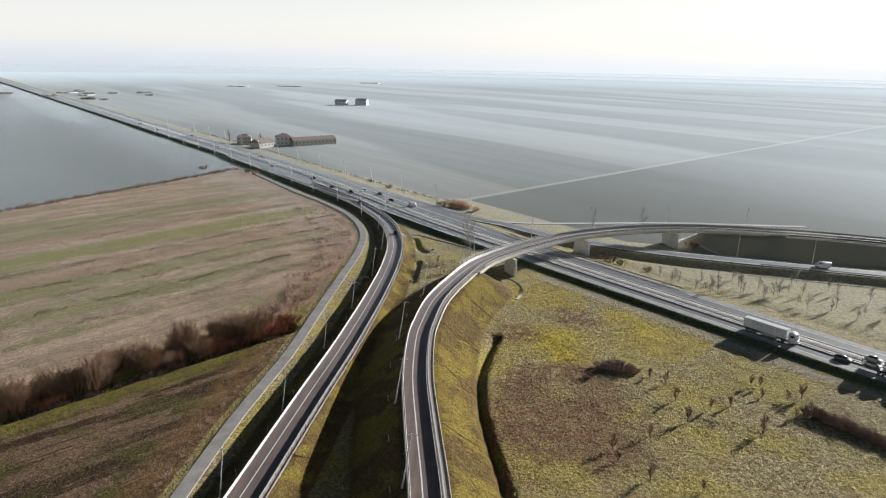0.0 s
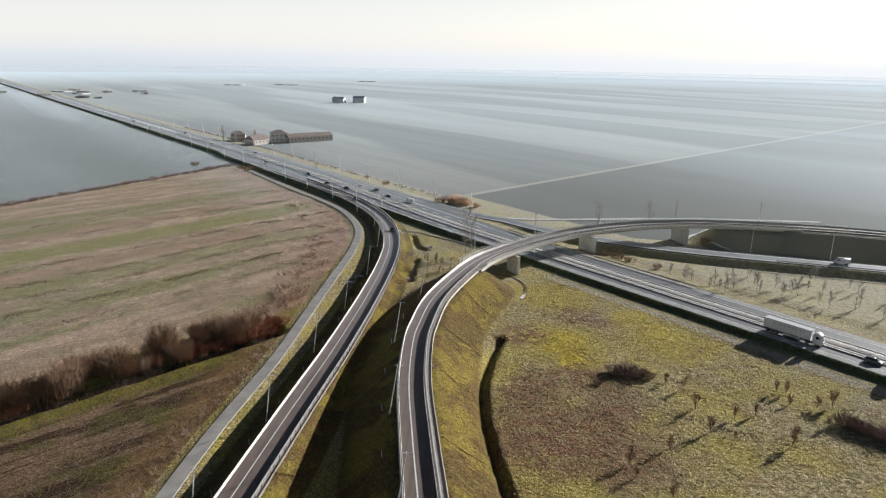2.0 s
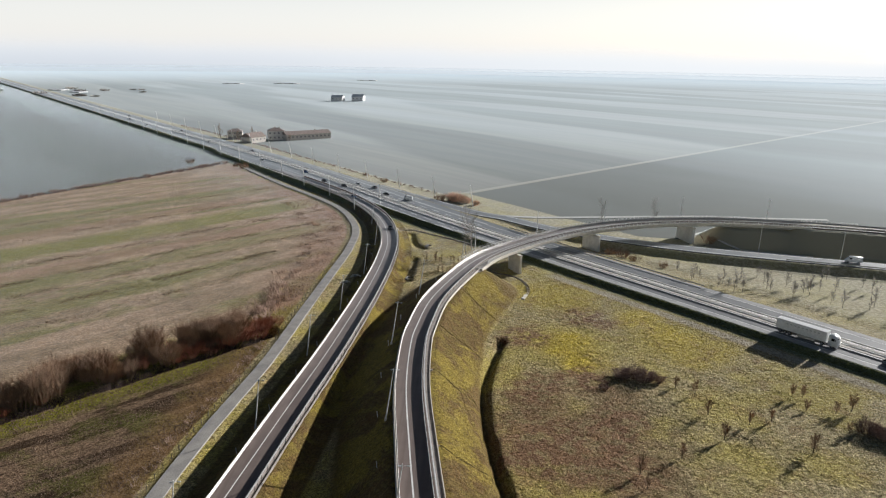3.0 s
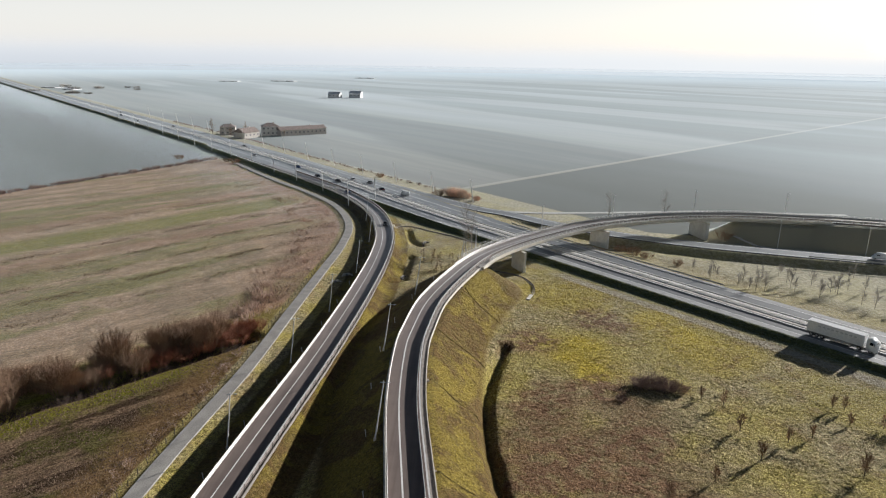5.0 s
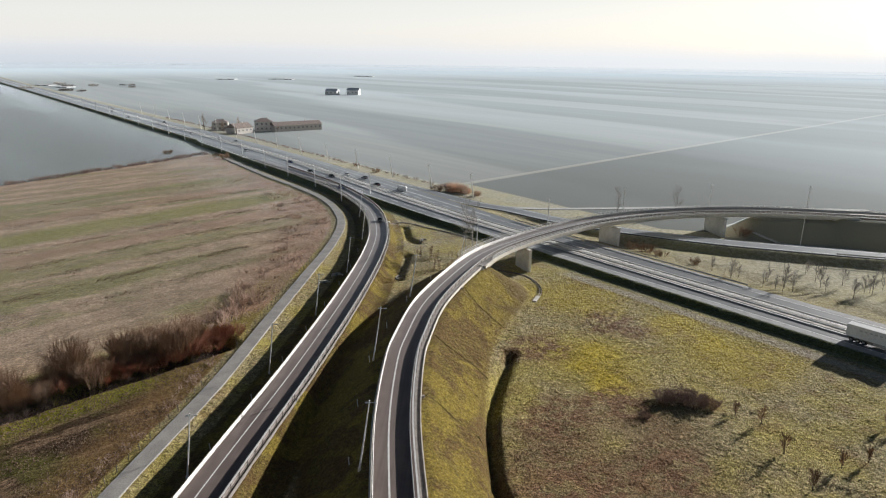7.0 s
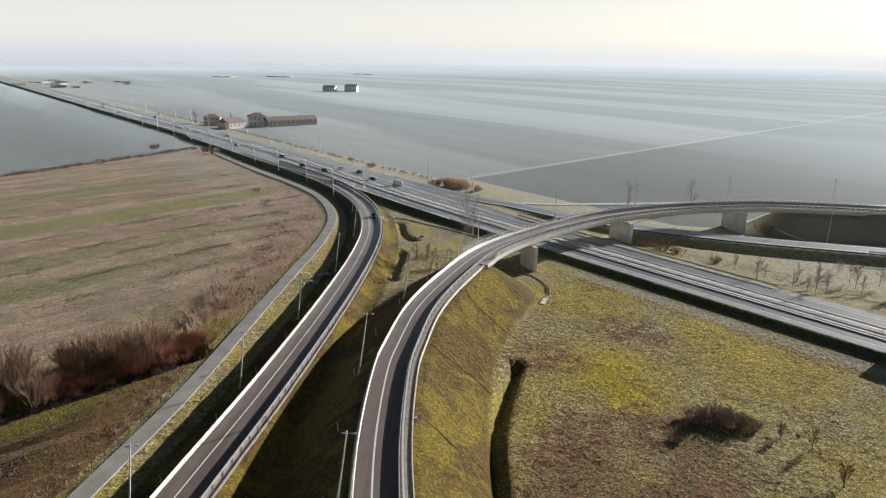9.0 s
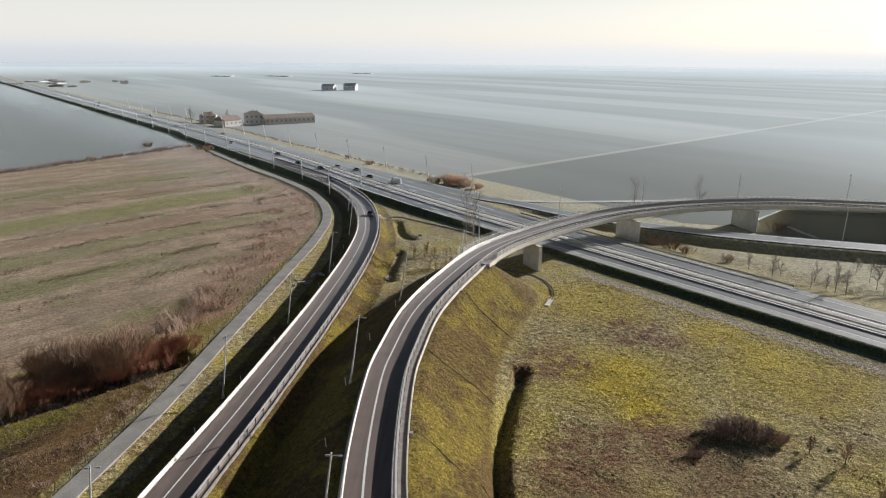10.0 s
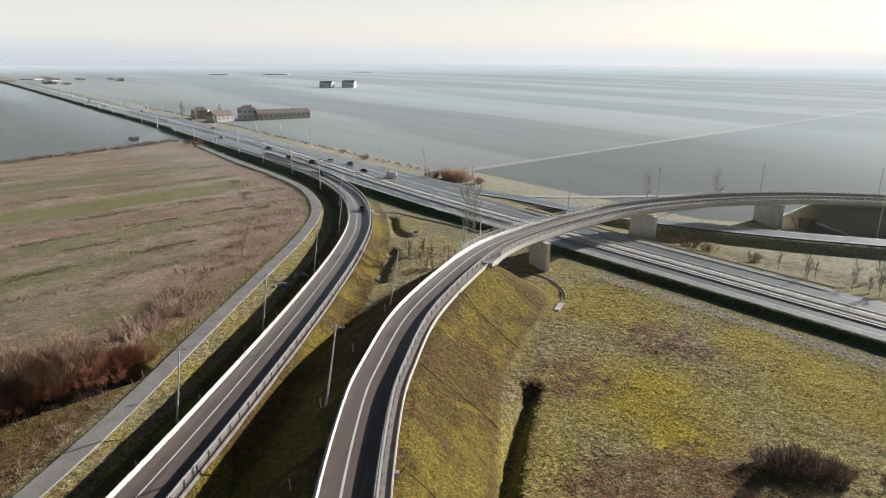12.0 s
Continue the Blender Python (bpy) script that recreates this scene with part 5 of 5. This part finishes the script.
def shrub_proto(seed, mat, n, height, spread, thick, label, category, group, levels=3):
    rng = random.Random(seed)
    th = thing("shrub", label, category, group)
    bm = bmesh.new()
    tube(bm, (0, 0, -0.3), (0.08, 0.05, height * 0.3), thick * 3.0, thick * 1.6, 7)
    part("trunk", bm, BARK, th)
    v, f = twigs(rng, n, height, spread, thick, levels)
    child("crown", mesh_from("crown", v, f, mat), th, "dense bare winter branches")
    return th


def tree_proto(seed, mat, height, spread, label, group, trunk_r=0.08, levels=4, n=5, trunk_part=0.35, thick=0.03, bark=BARK):
    rng = random.Random(seed)
    th = thing("tree", label, "tree", group)
    bm = bmesh.new()
    tube(bm, (0, 0, -0.2), (0.05, 0.03, height * trunk_part), trunk_r, trunk_r * 0.75, 8)
    tube(bm, (0.05, 0.03, height * trunk_part), (0.0, 0.1, height * 0.8), trunk_r * 0.75, trunk_r * 0.3, 8)
    part("trunk", bm, bark, th)
    v, f = [], []
    for i in range(n):
        z = height * (trunk_part * 0.8 + (0.8 - trunk_part * 0.8) * i / max(1, n - 1))
        vv, ff = twigs(rng, 3, height * 0.42, spread * 0.35, thick, levels - 1, 0)
        k = len(v)
        ang = rng.uniform(0, math.tau)
        tilt = Matrix.Rotation(ang, 4, "Z") @ Matrix.Rotation(rng.uniform(0.2, 0.7), 4, "X")
        v += [tilt @ Vector(p) + Vector((0, 0, z)) for p in vv]
        f += [tuple(a + k for a in face) for face in ff]
    child("crown", mesh_from("crown", v, f, mat), th, "bare forked branches")
    return th


def scatter(protos, places, sizes, rng, sink=0.05):
    used = set()
    for (x, y), sc in zip(places, sizes):
        i = rng.randrange(len(protos))
        m = Matrix.Translation((x, y, one_height(x, y) - sink)) @ Matrix.Rotation(rng.uniform(0, math.tau), 4, "Z") @ Matrix.Diagonal((sc, sc, sc * rng.uniform(0.9, 1.15), 1))
        if i not in used:
            used.add(i)
            protos[i].matrix_basis = m
        else:
            ob = copy_thing(protos[i], Matrix.Identity(4))
            ob.matrix_basis = m
    for i, p in enumerate(protos):
        if i not in used:
            for o in (*p.children_recursive, p):
                bpy.data.objects.remove(o)


rng = random.Random(11)
HEDGE_D = Vector((-0.668, -0.744))
browns = [shrub_proto(s, TWIG, 90, 6.8, 3.2, 0.065, "tall brown leafless shrub in the field hedge", "shrub", "field hedge") for s in (1, 2, 3)]
reds = [shrub_proto(s, TWIG_RED, 90, 3.4, 3.2, 0.04, "reddish bramble thicket in the field hedge", "shrub", "field hedge brambles") for s in (4, 5)]
pl, sz = [], []
for i in range(104):
    d = 9 + i * 1.5 + rng.uniform(-1, 1)
    pl.append((-53.5 + HEDGE_D.x * d - 0.744 * (q := rng.uniform(0.5, 5.0)), 199 + HEDGE_D.y * d + 0.668 * q))
    sz.append(rng.choice((0.4, 0.5, 0.55, 0.7, 1.0, 1.15)))
scatter(browns, pl, sz, rng)
pl, sz = [], []
for i in range(70):
    d = 1 + (i % 22) * 1.3 + rng.uniform(-1, 1) if i < 34 else rng.uniform(22, 150)
    pl.append((-53.5 + HEDGE_D.x * d - 0.744 * rng.uniform(-0.5, 3.5), 199 + HEDGE_D.y * d + 0.668 * rng.uniform(-0.5, 3.5)))
    sz.append(rng.uniform(0.55, 1.0))
scatter(reds, pl, sz, rng)
# near-black shrubs added to paint the shade band at the hedge foot
shade_brambles = [shrub_proto(s, TWIG_BLACK, 80, 2.2, 2.6, 0.035, "near-black bramble added for the shade in the hedge ditch", "shrub", "ditch brambles") for s in (8, 9)]
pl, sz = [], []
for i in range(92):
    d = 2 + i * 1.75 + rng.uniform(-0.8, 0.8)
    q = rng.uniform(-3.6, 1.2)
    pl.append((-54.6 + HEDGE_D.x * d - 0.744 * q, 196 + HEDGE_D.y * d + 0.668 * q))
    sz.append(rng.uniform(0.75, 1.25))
scatter(shade_brambles, pl, sz, rng, 0.3)
# brush along the cycle path, field boundary and the slopes
brush = [shrub_proto(s, TWIG_PINK, 16, 1.5, 1.4, 0.025, "low pale brush beside the cycle path", "shrub", "path brush", 2) for s in (6, 7)]
pl = [(x + rng.uniform(-3.5, 2.5), y + rng.uniform(-6, 6)) for x, y in ((-57, 224), (-57, 234), (-57, 245), (-57, 255), (-58, 265), (-58, 275), (-60, 285), (-62, 293), (-66, 303), (-70, 313), (-74, 324), (-79, 336), (-85, 347), (-91, 356), (-60, 270), (-64, 300), (-59, 240), (-60, 215), (-58, 250), (-57, 262), (-68, 318), (-63, 282))]
pl += [(x - 3 + rng.uniform(-3, 3), y + rng.uniform(-4, 4)) for x, y in pl]
sizes = [rng.uniform(0.8, 1.9) for _ in pl]
for i in range(26):
    pl.append((-56.5 - rng.uniform(0, 7.5), 201 + i * 1.25 + rng.uniform(-2, 2)))
    sizes.append(rng.uniform(1.3, 2.5))
scatter(brush, pl, sizes, rng)
hv, hf = [], []
for i in range(230):
    y = 112 + 76 * rng.random() if i < 70 else 205 + 165 * rng.random()
    x = float(np.interp(y, CYCLE[:, 1], CYCLE[:, 0])) - (3.0 + 3.5 * rng.random() if i < 70 else 5.0 + 15 * rng.random() ** 1.7)
    sc, z = rng.uniform(0.35, 0.9) if i < 70 else rng.uniform(0.5, 1.3), one_height(x, y)
    v, f = twigs(rng, 10, 1.5, 1.5, 0.028, 2)
    k = len(hv)
    hv += [p * sc + Vector((x, y, z)) for p in v]
    hf += [tuple(a + k for a in face) for face in f]
tagged(new("dry_weeds", mesh_from("dry_weeds", hv, hf, TWIG_PINK)), "dry reddish weeds between the cycle path and the fields", "weeds", kind="stuff")
hv, hf = [], []
for t in np.linspace(0, 1, 130):
    x, y, sc = -171 - 120 * t + rng.uniform(-2, 2), 488 - 243 * t + rng.uniform(-2, 2), rng.uniform(0.45, 1.0)
    v, f = twigs(rng, 20, 3.0, 2.6, 0.09, 2)
    k = len(hv)
    hv += [p * sc + Vector((x, y, 0)) for p in v]
    hf += [tuple(a + k for a in face) for face in f]
tagged(new("field_hedgerow", mesh_from("field_hedgerow", hv, hf, TWIG_DARK)), "thin dark leafless hedgerow on the far field boundary", "hedge", kind="stuff")
hv, hf = [], []
for t in np.linspace(275, 760, 190):
    n_ = 247.5 + rng.uniform(-1.2, 1.2) + 2.0 * math.sin(t * 0.013)
    x, y, _ = hw(n_, t + rng.uniform(-1.5, 1.5))
    sc = rng.uniform(0.25, 0.6)
    v, f = twigs(rng, 14, 3.0, 2.6, 0.09, 2)
    k = len(hv)
    hv += [p * sc + Vector((x, y, 0)) for p in v]
    hf += [tuple(a + k for a in face) for face in f]
tagged(new("ditch_brush", mesh_from("ditch_brush", hv, hf, TWIG_DARK)), "low dark brush along the ditch behind the highway", "hedge", kind="stuff")
# saplings of the meadow and of the island beyond the highway
sap = [tree_proto(s, TWIG, 3.4, 1.6, "young bare sapling in the rough meadow", "meadow saplings", 0.08, 4, 12, 0.3, 0.045) for s in (21, 22, 23)]
pl = [(51.4, 168.8), (55.0, 165.9), (54.8, 156.3), (62.3, 152.4), (67.8, 154.4), (77.4, 165.9), (77.8, 159.9), (54.8, 146.6), (70.9, 142.4), (44.0, 139.4), (34.2, 133.1), (49.5, 119.5), (39.9, 122.5), (83.9, 158.9), (34.4, 128.5), (82, 150), (88, 160), (79.6, 165.4)]
scatter(sap, pl, [rng.uniform(0.75, 1.3) for _ in pl], rng)
sap2 = [tree_proto(s, TWIG_GREY, 4.8, 1.6, "young bare tree in the grassy highway island", "island saplings", 0.06, 4, 8, 0.35, 0.035) for s in (24, 25)]
pl = [(87.1, 242.1), (94.6, 239.7), (104.4, 243.7), (109.2, 235.0), (119.1, 230.0), (132.0, 228.4), (137.6, 220.8), (99.3, 253.1), (127.2, 252.3), (140.0, 243.8), (84, 252), (91, 248), (112, 246), (115, 240), (122, 243), (148, 236), (146, 222), (155, 230), (78, 258), (106, 256)]
pl += [(x + rng.uniform(-7, 7), y + rng.uniform(-6, 6)) for x, y in pl[::1]]
pl = [(x, y) for x, y in pl if 221.5 < x * HN[0] + y * HN[1]]
scatter(sap2, pl, [rng.uniform(0.7, 1.35) for _ in pl], rng)
# big bush and row of shrubs in the meadow
dusk = [shrub_proto(s, TWIG_DARK, 140, 3.0, 2.8, 0.035, "dark dense leafless bush in the meadow", "shrub", "meadow bushes") for s in (31, 32)]
pl = [(39.5, 173.2), (42.4, 173.3), (44.7, 171.9), (47.4, 171.6), (34.0, 166.9)] + [(86.5 + 1.35 * i + rng.uniform(-0.4, 0.4), 151 - 1.7 * i + rng.uniform(-0.4, 0.4)) for i in range(16)]
scatter(dusk, pl, [0.85, 1.15, 0.95, 0.7, 0.4] + [rng.uniform(0.75, 1.0) for _ in range(16)], rng)
# bushes and tall trees near the highway
rust = [shrub_proto(s, TWIG_RUST, 90, 4.8, 3.2, 0.07, "rust-coloured leafless shrubs behind the highway", "shrub", "rust shrubs") for s in (41,)]
scatter(rust, [(-8.5, 379), (-5.5, 377), (-2.5, 376), (0.5, 373.5), (5.2, 368.6)], [1.0, 1.05, 0.95, 0.7, 0.6], rng)
dk = [shrub_proto(s, TWIG, 36, 3.4, 2.6, 0.06, "dark shrub on the verge behind the highway", "shrub", "verge shrubs") for s in (42,)]
scatter(dk, [(-51, 430), (-14.5, 376), (-13, 379), (-152, 470), (-160, 476), (-66, 452), (-196, 486), (62, 277), (66, 273), (58, 281), (75, 265), (104, 300)], [1.0, 1.1, 0.7, 1.2, 0.8, 0.7, 1.1, 1.1, 0.9, 0.8, 0.7, 1.1], rng)
tall = [tree_proto(s, TWIG_GREY, 19.0, 2.6, "tall slender leafless poplar beside the overpass", "tall trees", 0.16, 4, 11, 0.2, 0.04, TWIG_GREY) for s in (51, 52)]
scatter(tall, [(0.5, 277.5), (2.6, 275.6), (64, 331), (90, 336), (12, 268)], [0.95, 0.8, 0.62, 0.7, 0.4], rng)
gore = [tree_proto(s, TWIG, 3.2, 1.2, "slim bare sapling between the ramps", "gore saplings", 0.04, 4, 5, 0.3, 0.025) for s in (53,)]
pl = [(-16 + rng.uniform(0, 16), 252 + rng.uniform(0, 18)) for _ in range(18)]
scatter(gore, pl, [rng.uniform(0.6, 1.2) for _ in pl], rng)

# ---- farm and distance ----
def house(label, x, y, w, d, h, roof_h, turn, wall=PLASTER, rows=2, cols=5, hip=0.0, name="house", group="farm buildings", roof=ROOF):
    th = thing(name, label, "building", group, at=pose(x, y, 0, 0, 0, turn))
    bm = bmesh.new()
    box(bm, -w / 2, w / 2, -d / 2, d / 2, -0.3, h)
    part("wall", bm, wall, th)
    ov = 0.5
    a, b, r = w / 2 + ov, d / 2 + ov, w / 2 - hip
    v = [(-a, -b, h - 0.2), (a, -b, h - 0.2), (a, b, h - 0.2), (-a, b, h - 0.2), (-r - (0 if hip else ov), 0, h + roof_h), (r + (0 if hip else ov), 0, h + roof_h)]
    child("roof", mesh_from("roof", v, [(0, 1, 5, 4), (2, 3, 4, 5), (1, 2, 5), (3, 0, 4), (3, 2, 1, 0)], roof), th, "weathered pitched roof")
    if not hip:
        v = [(-w / 2, -d / 2, h - 0.05), (-w / 2, d / 2, h - 0.05), (-w / 2, 0, h + roof_h - 0.3), (w / 2, -d / 2, h - 0.05), (w / 2, d / 2, h - 0.05), (w / 2, 0, h + roof_h - 0.3)]
        child("gable", mesh_from("gable", v, [(0, 1, 2), (5, 4, 3)], wall), th)
    pane = post_mesh("window", w / cols * 0.38, 0.12, 0.7, OPENING, -0.7)
    for i in range(cols):
        for j in range(rows):
            child("window", pane, th, at=Matrix.Translation((-w / 2 + w * (i + 0.5) / cols, -d / 2 - 0.02, h * (j + 0.55) / rows)))
    side_pane = post_mesh("window", 0.12, 1.0, 0.7, OPENING, -0.7)
    for j in range(rows):
        for k in (-1, 1):
            child("window", side_pane, th, at=Matrix.Translation((w / 2 + 0.02, k * d / 4, h * (j + 0.55) / rows)))
    bm = bmesh.new()
    box(bm, -0.4, 0.4, -0.4, 0.4, h + roof_h * 0.5, h + roof_h + 0.9, 0.05)
    part("chimney", bm, BRICK, th, at=Matrix.Translation((w * 0.2, 0.3, 0)))
    return th


house("long low brick barn with arched bays", -150, 642, 44, 12, 5.2, 2.6, 38, BRICK, 1, 11, name="barn")
house("pale two-storey farmhouse with hipped terracotta roof", -176, 634, 15, 12, 8.0, 2.6, 20, PLASTER, 2, 4, 5)
house("gabled brick farm shed beside the highway", -190, 612, 17, 13, 5.0, 3.4, 60, BRICK, 1, 4, name="shed")
house("square plastered farm building with hipped roof", -214, 634, 13, 12, 7.0, 2.0, 15, BRICK, 2, 3, 4)
house("distant white-gabled farmhouse in the fields", -224, 1182, 20, 13, 6.5, 3.4, -10, PALE_SHED, 1, 3, roof=PALE_SHED, group="distant houses")
house("distant white-gabled farmhouse in the fields", -190, 1192, 20, 14, 7.5, 3.8, -10, PALE_SHED, 1, 3, roof=PALE_SHED, group="distant houses")
drng = random.Random(5)
for x, y, w in ((-616, 1793, 50), (-490, 1850, 64), (-323, 2190, 60), (-820, 1360, 30), (-745, 1300, 22), (-1627, 3900, 120)):
    house("far pale farm sheds on the plain", x, y, w, 24, 1.2, 0.7, -8, SHED_GREY, 1, 2, group="distant houses", name="shed", roof=SHED_GREY)
farm_tree = [tree_proto(61, TWIG, 11, 4, "bare farm tree beside the old buildings", "farm trees", 0.25, 4, 7, 0.25, 0.09)]
scatter(farm_tree, [(-226, 628), (-200, 640), (-206, 618), (-160, 620), (-182, 650)], [1.0, 0.8, 0.7, 0.5, 0.8], rng)
far_wood = [shrub_proto(62, TWIG_GREY, 60, 7, 12, 0.3, "distant leafless copse on the plain", "trees", "distant copses", 2)]
pl = [(-740 + drng.uniform(-160, 120), 1270 + drng.uniform(-120, 160)) for _ in range(12)]
scatter(far_wood, pl, [drng.uniform(0.6, 1.1) for _ in pl], rng)

# ---- grass tufts of the meadow and banks ----
def tuft_mesh(name, x, y, z, h, w, bank, r, label):
    """Low four-sided tufts, each leaning its own way, as one mesh."""
    k, t = len(x), r.uniform(0, 3.14, len(x))
    cx, cy = np.cos(t) * w / 2, np.sin(t) * w / 2
    low = z - 0.06
    pts = np.stack([np.stack(c, 1) for c in ((x - cx, y - cy, low), (x + cx, y + cy, low), (x + cy * 0.8, y - cx * 0.8, low), (x - cy * 0.8, y + cx * 0.8, low), (x + 0.3 * cy, y - 0.3 * cx, z + h))], 1).reshape(-1, 3)
    base = np.arange(k)[:, None, None] * 5
    faces = (base + np.array([(0, 2, 4), (2, 1, 4), (1, 3, 4), (3, 0, 4)])[None]).reshape(-1, 3)
    me = bpy.data.meshes.new(name)
    me.from_pydata(pts.tolist(), [], faces.tolist())
    me.materials.append(GROUND)
    me.shade_smooth()
    me.attributes.new("bank", "FLOAT", "POINT").data.foreach_set("value", np.repeat(bank, 5).astype(np.float32))
    tagged(new(name, me), label, "grass", kind="stuff")


def tufts():
    r = np.random.RandomState(4)
    n = 90000
    x, y = r.uniform(-28, 125, n), r.uniform(100, 262, n)
    keep = (x * HN[0] + y * HN[1] < 185) & (x > -7 + 0.012 * (y - 170) ** 2 / 6) & (x < 30 + 0.72 * (y - 60))
    x, y = x[keep], y[keep]
    z, bank = ground_height(x, y)
    keep = (bank < 0.25) & ((lump(x, y, 0.11) + 0.6 * lump(y, x + 9, 0.23) > 0.1) | (r.rand(len(x)) < 0.3))
    x, y, z, bank = x[keep], y[keep], z[keep], bank[keep]
    rough = np.exp(-((x - 17) ** 2 + ((y - 178) * 0.45) ** 2) / 170) + np.exp(-((x - 38) ** 2 + (y - 212) ** 2) / 120) + np.exp(-((x - 36) ** 2 + (y - 152) ** 2) / 200) + np.exp(-((x - 66) ** 2 + (y - 150) ** 2) / 500)
    h = r.uniform(0.03, 0.1, len(x)) * (1 - 0.5 * bank) * (0.6 + 0.8 * (lump(x, y, 0.35) > 0)) * (1 + 0.5 * np.clip(rough, 0, 1))
    tuft_mesh("grass_tufts", x, y, z, h, r.uniform(0.3, 0.9, len(x)) * (1 - 0.45 * bank), bank, r, "dry winter grass tufts over the rough meadow")
    # taller grass on the shaded bank of the highway
    n = 22000
    s, d = r.uniform(20, 330, n), r.uniform(0.4, 3.4, n)
    q = np.interp(s, RUN, NEAR_N) - d
    z = 1.6 + np.interp(d, (0, 0.6, 2.0, 3.6), (-0.02, -0.06, -1.0, -2.1))
    tuft_mesh("verge_grass", HN[0] * q + HD[0] * s, HN[1] * q + HD[1] * s, z, r.uniform(0.1, 0.32, n), r.uniform(0.15, 0.5, n), np.zeros(n), r, "long dull green grass on the highway bank")


tufts()


# ---- clods of the fields ----
def clods(name, label, xs, ys, sizes, mat, seed):
    r = np.random.RandomState(seed)
    zs, _ = ground_height(xs, ys)
    v, f = [], []
    for x, y, z, w in zip(xs, ys, zs, sizes):
        k, t, hh = len(v), r.uniform(0, 6.28), w * r.uniform(0.35, 0.8)
        ring5 = [(x + math.cos(t + a) * w * r.uniform(0.35, 0.65), y + math.sin(t + a) * w * r.uniform(0.35, 0.65), z - 0.08) for a in (0, 1.57, 3.14, 4.71)]
        v += ring5 + [(x + r.uniform(-0.15, 0.15) * w, y + r.uniform(-0.15, 0.15) * w, z + hh)]
        f += [(k, k + 1, k + 4), (k + 1, k + 2, k + 4), (k + 2, k + 3, k + 4), (k + 3, k, k + 4)]
    tagged(new(name, mesh_from(name, v, f, mat)), label, "soil", kind="stuff")


def field_clods():
    r = np.random.RandomState(9)
    d, nrm = np.array((math.cos(D_FIELD1), math.sin(D_FIELD1))), np.array((-math.sin(D_FIELD1), math.cos(D_FIELD1)))
    xs, ys = [], []
    for off, count in ((234, 3600), (249, 2200), (263, 2400), (283, 2600), (322, 1600), (350, 1200), (218, 1400)):
        along_s = r.uniform(60, 290, count)
        o = off + r.normal(0, 1.3, count) + 1.2 * np.sin(along_s * 0.05)
        keep = r.rand(count) < 0.55 + 0.45 * np.sin(along_s * 0.21 + off)
        p = np.outer(along_s, d) + np.outer(o, nrm)
        p = p[keep]
        edge = np.interp(p[:, 1], CYCLE[:, 1], CYCLE[:, 0]) - 6
        p = p[(p[:, 0] < edge)]
        xs.append(p[:, 0]), ys.append(p[:, 1])
    # dug soil beside the end of the hedge
    a = r.uniform(0, 1, 500)
    xs.append(-62 + 6 * a + r.normal(0, 2.2, 500)), ys.append(207 + 26 * a + r.normal(0, 2.5, 500))
    xs, ys = np.concatenate(xs), np.concatenate(ys)
    clods("soil_clods", "rows of turned brown clods across the stubble field", xs, ys, r.uniform(0.15, 0.55, len(xs)), CLOD, 3)
    n = 62000
    x, y = r.uniform(-125, -54, n), r.uniform(96, 200, n)
    off = -0.744 * x + 0.668 * y
    st = np.sin(off * 0.55) + 0.6 * np.sin(off * 0.23 + 1) + r.normal(0, 0.5, n)
    keep = (off < 168.5) & (st > -0.3) & (x < np.interp(y, CYCLE[:, 1], CYCLE[:, 0]) - 4.5)
    x, y = x[keep], y[keep]
    clods("ploughed_clods", "turned clods of the ploughed field beside the path", x, y, r.uniform(0.12, 0.4, len(x)), CLOD, 5)


field_clods()
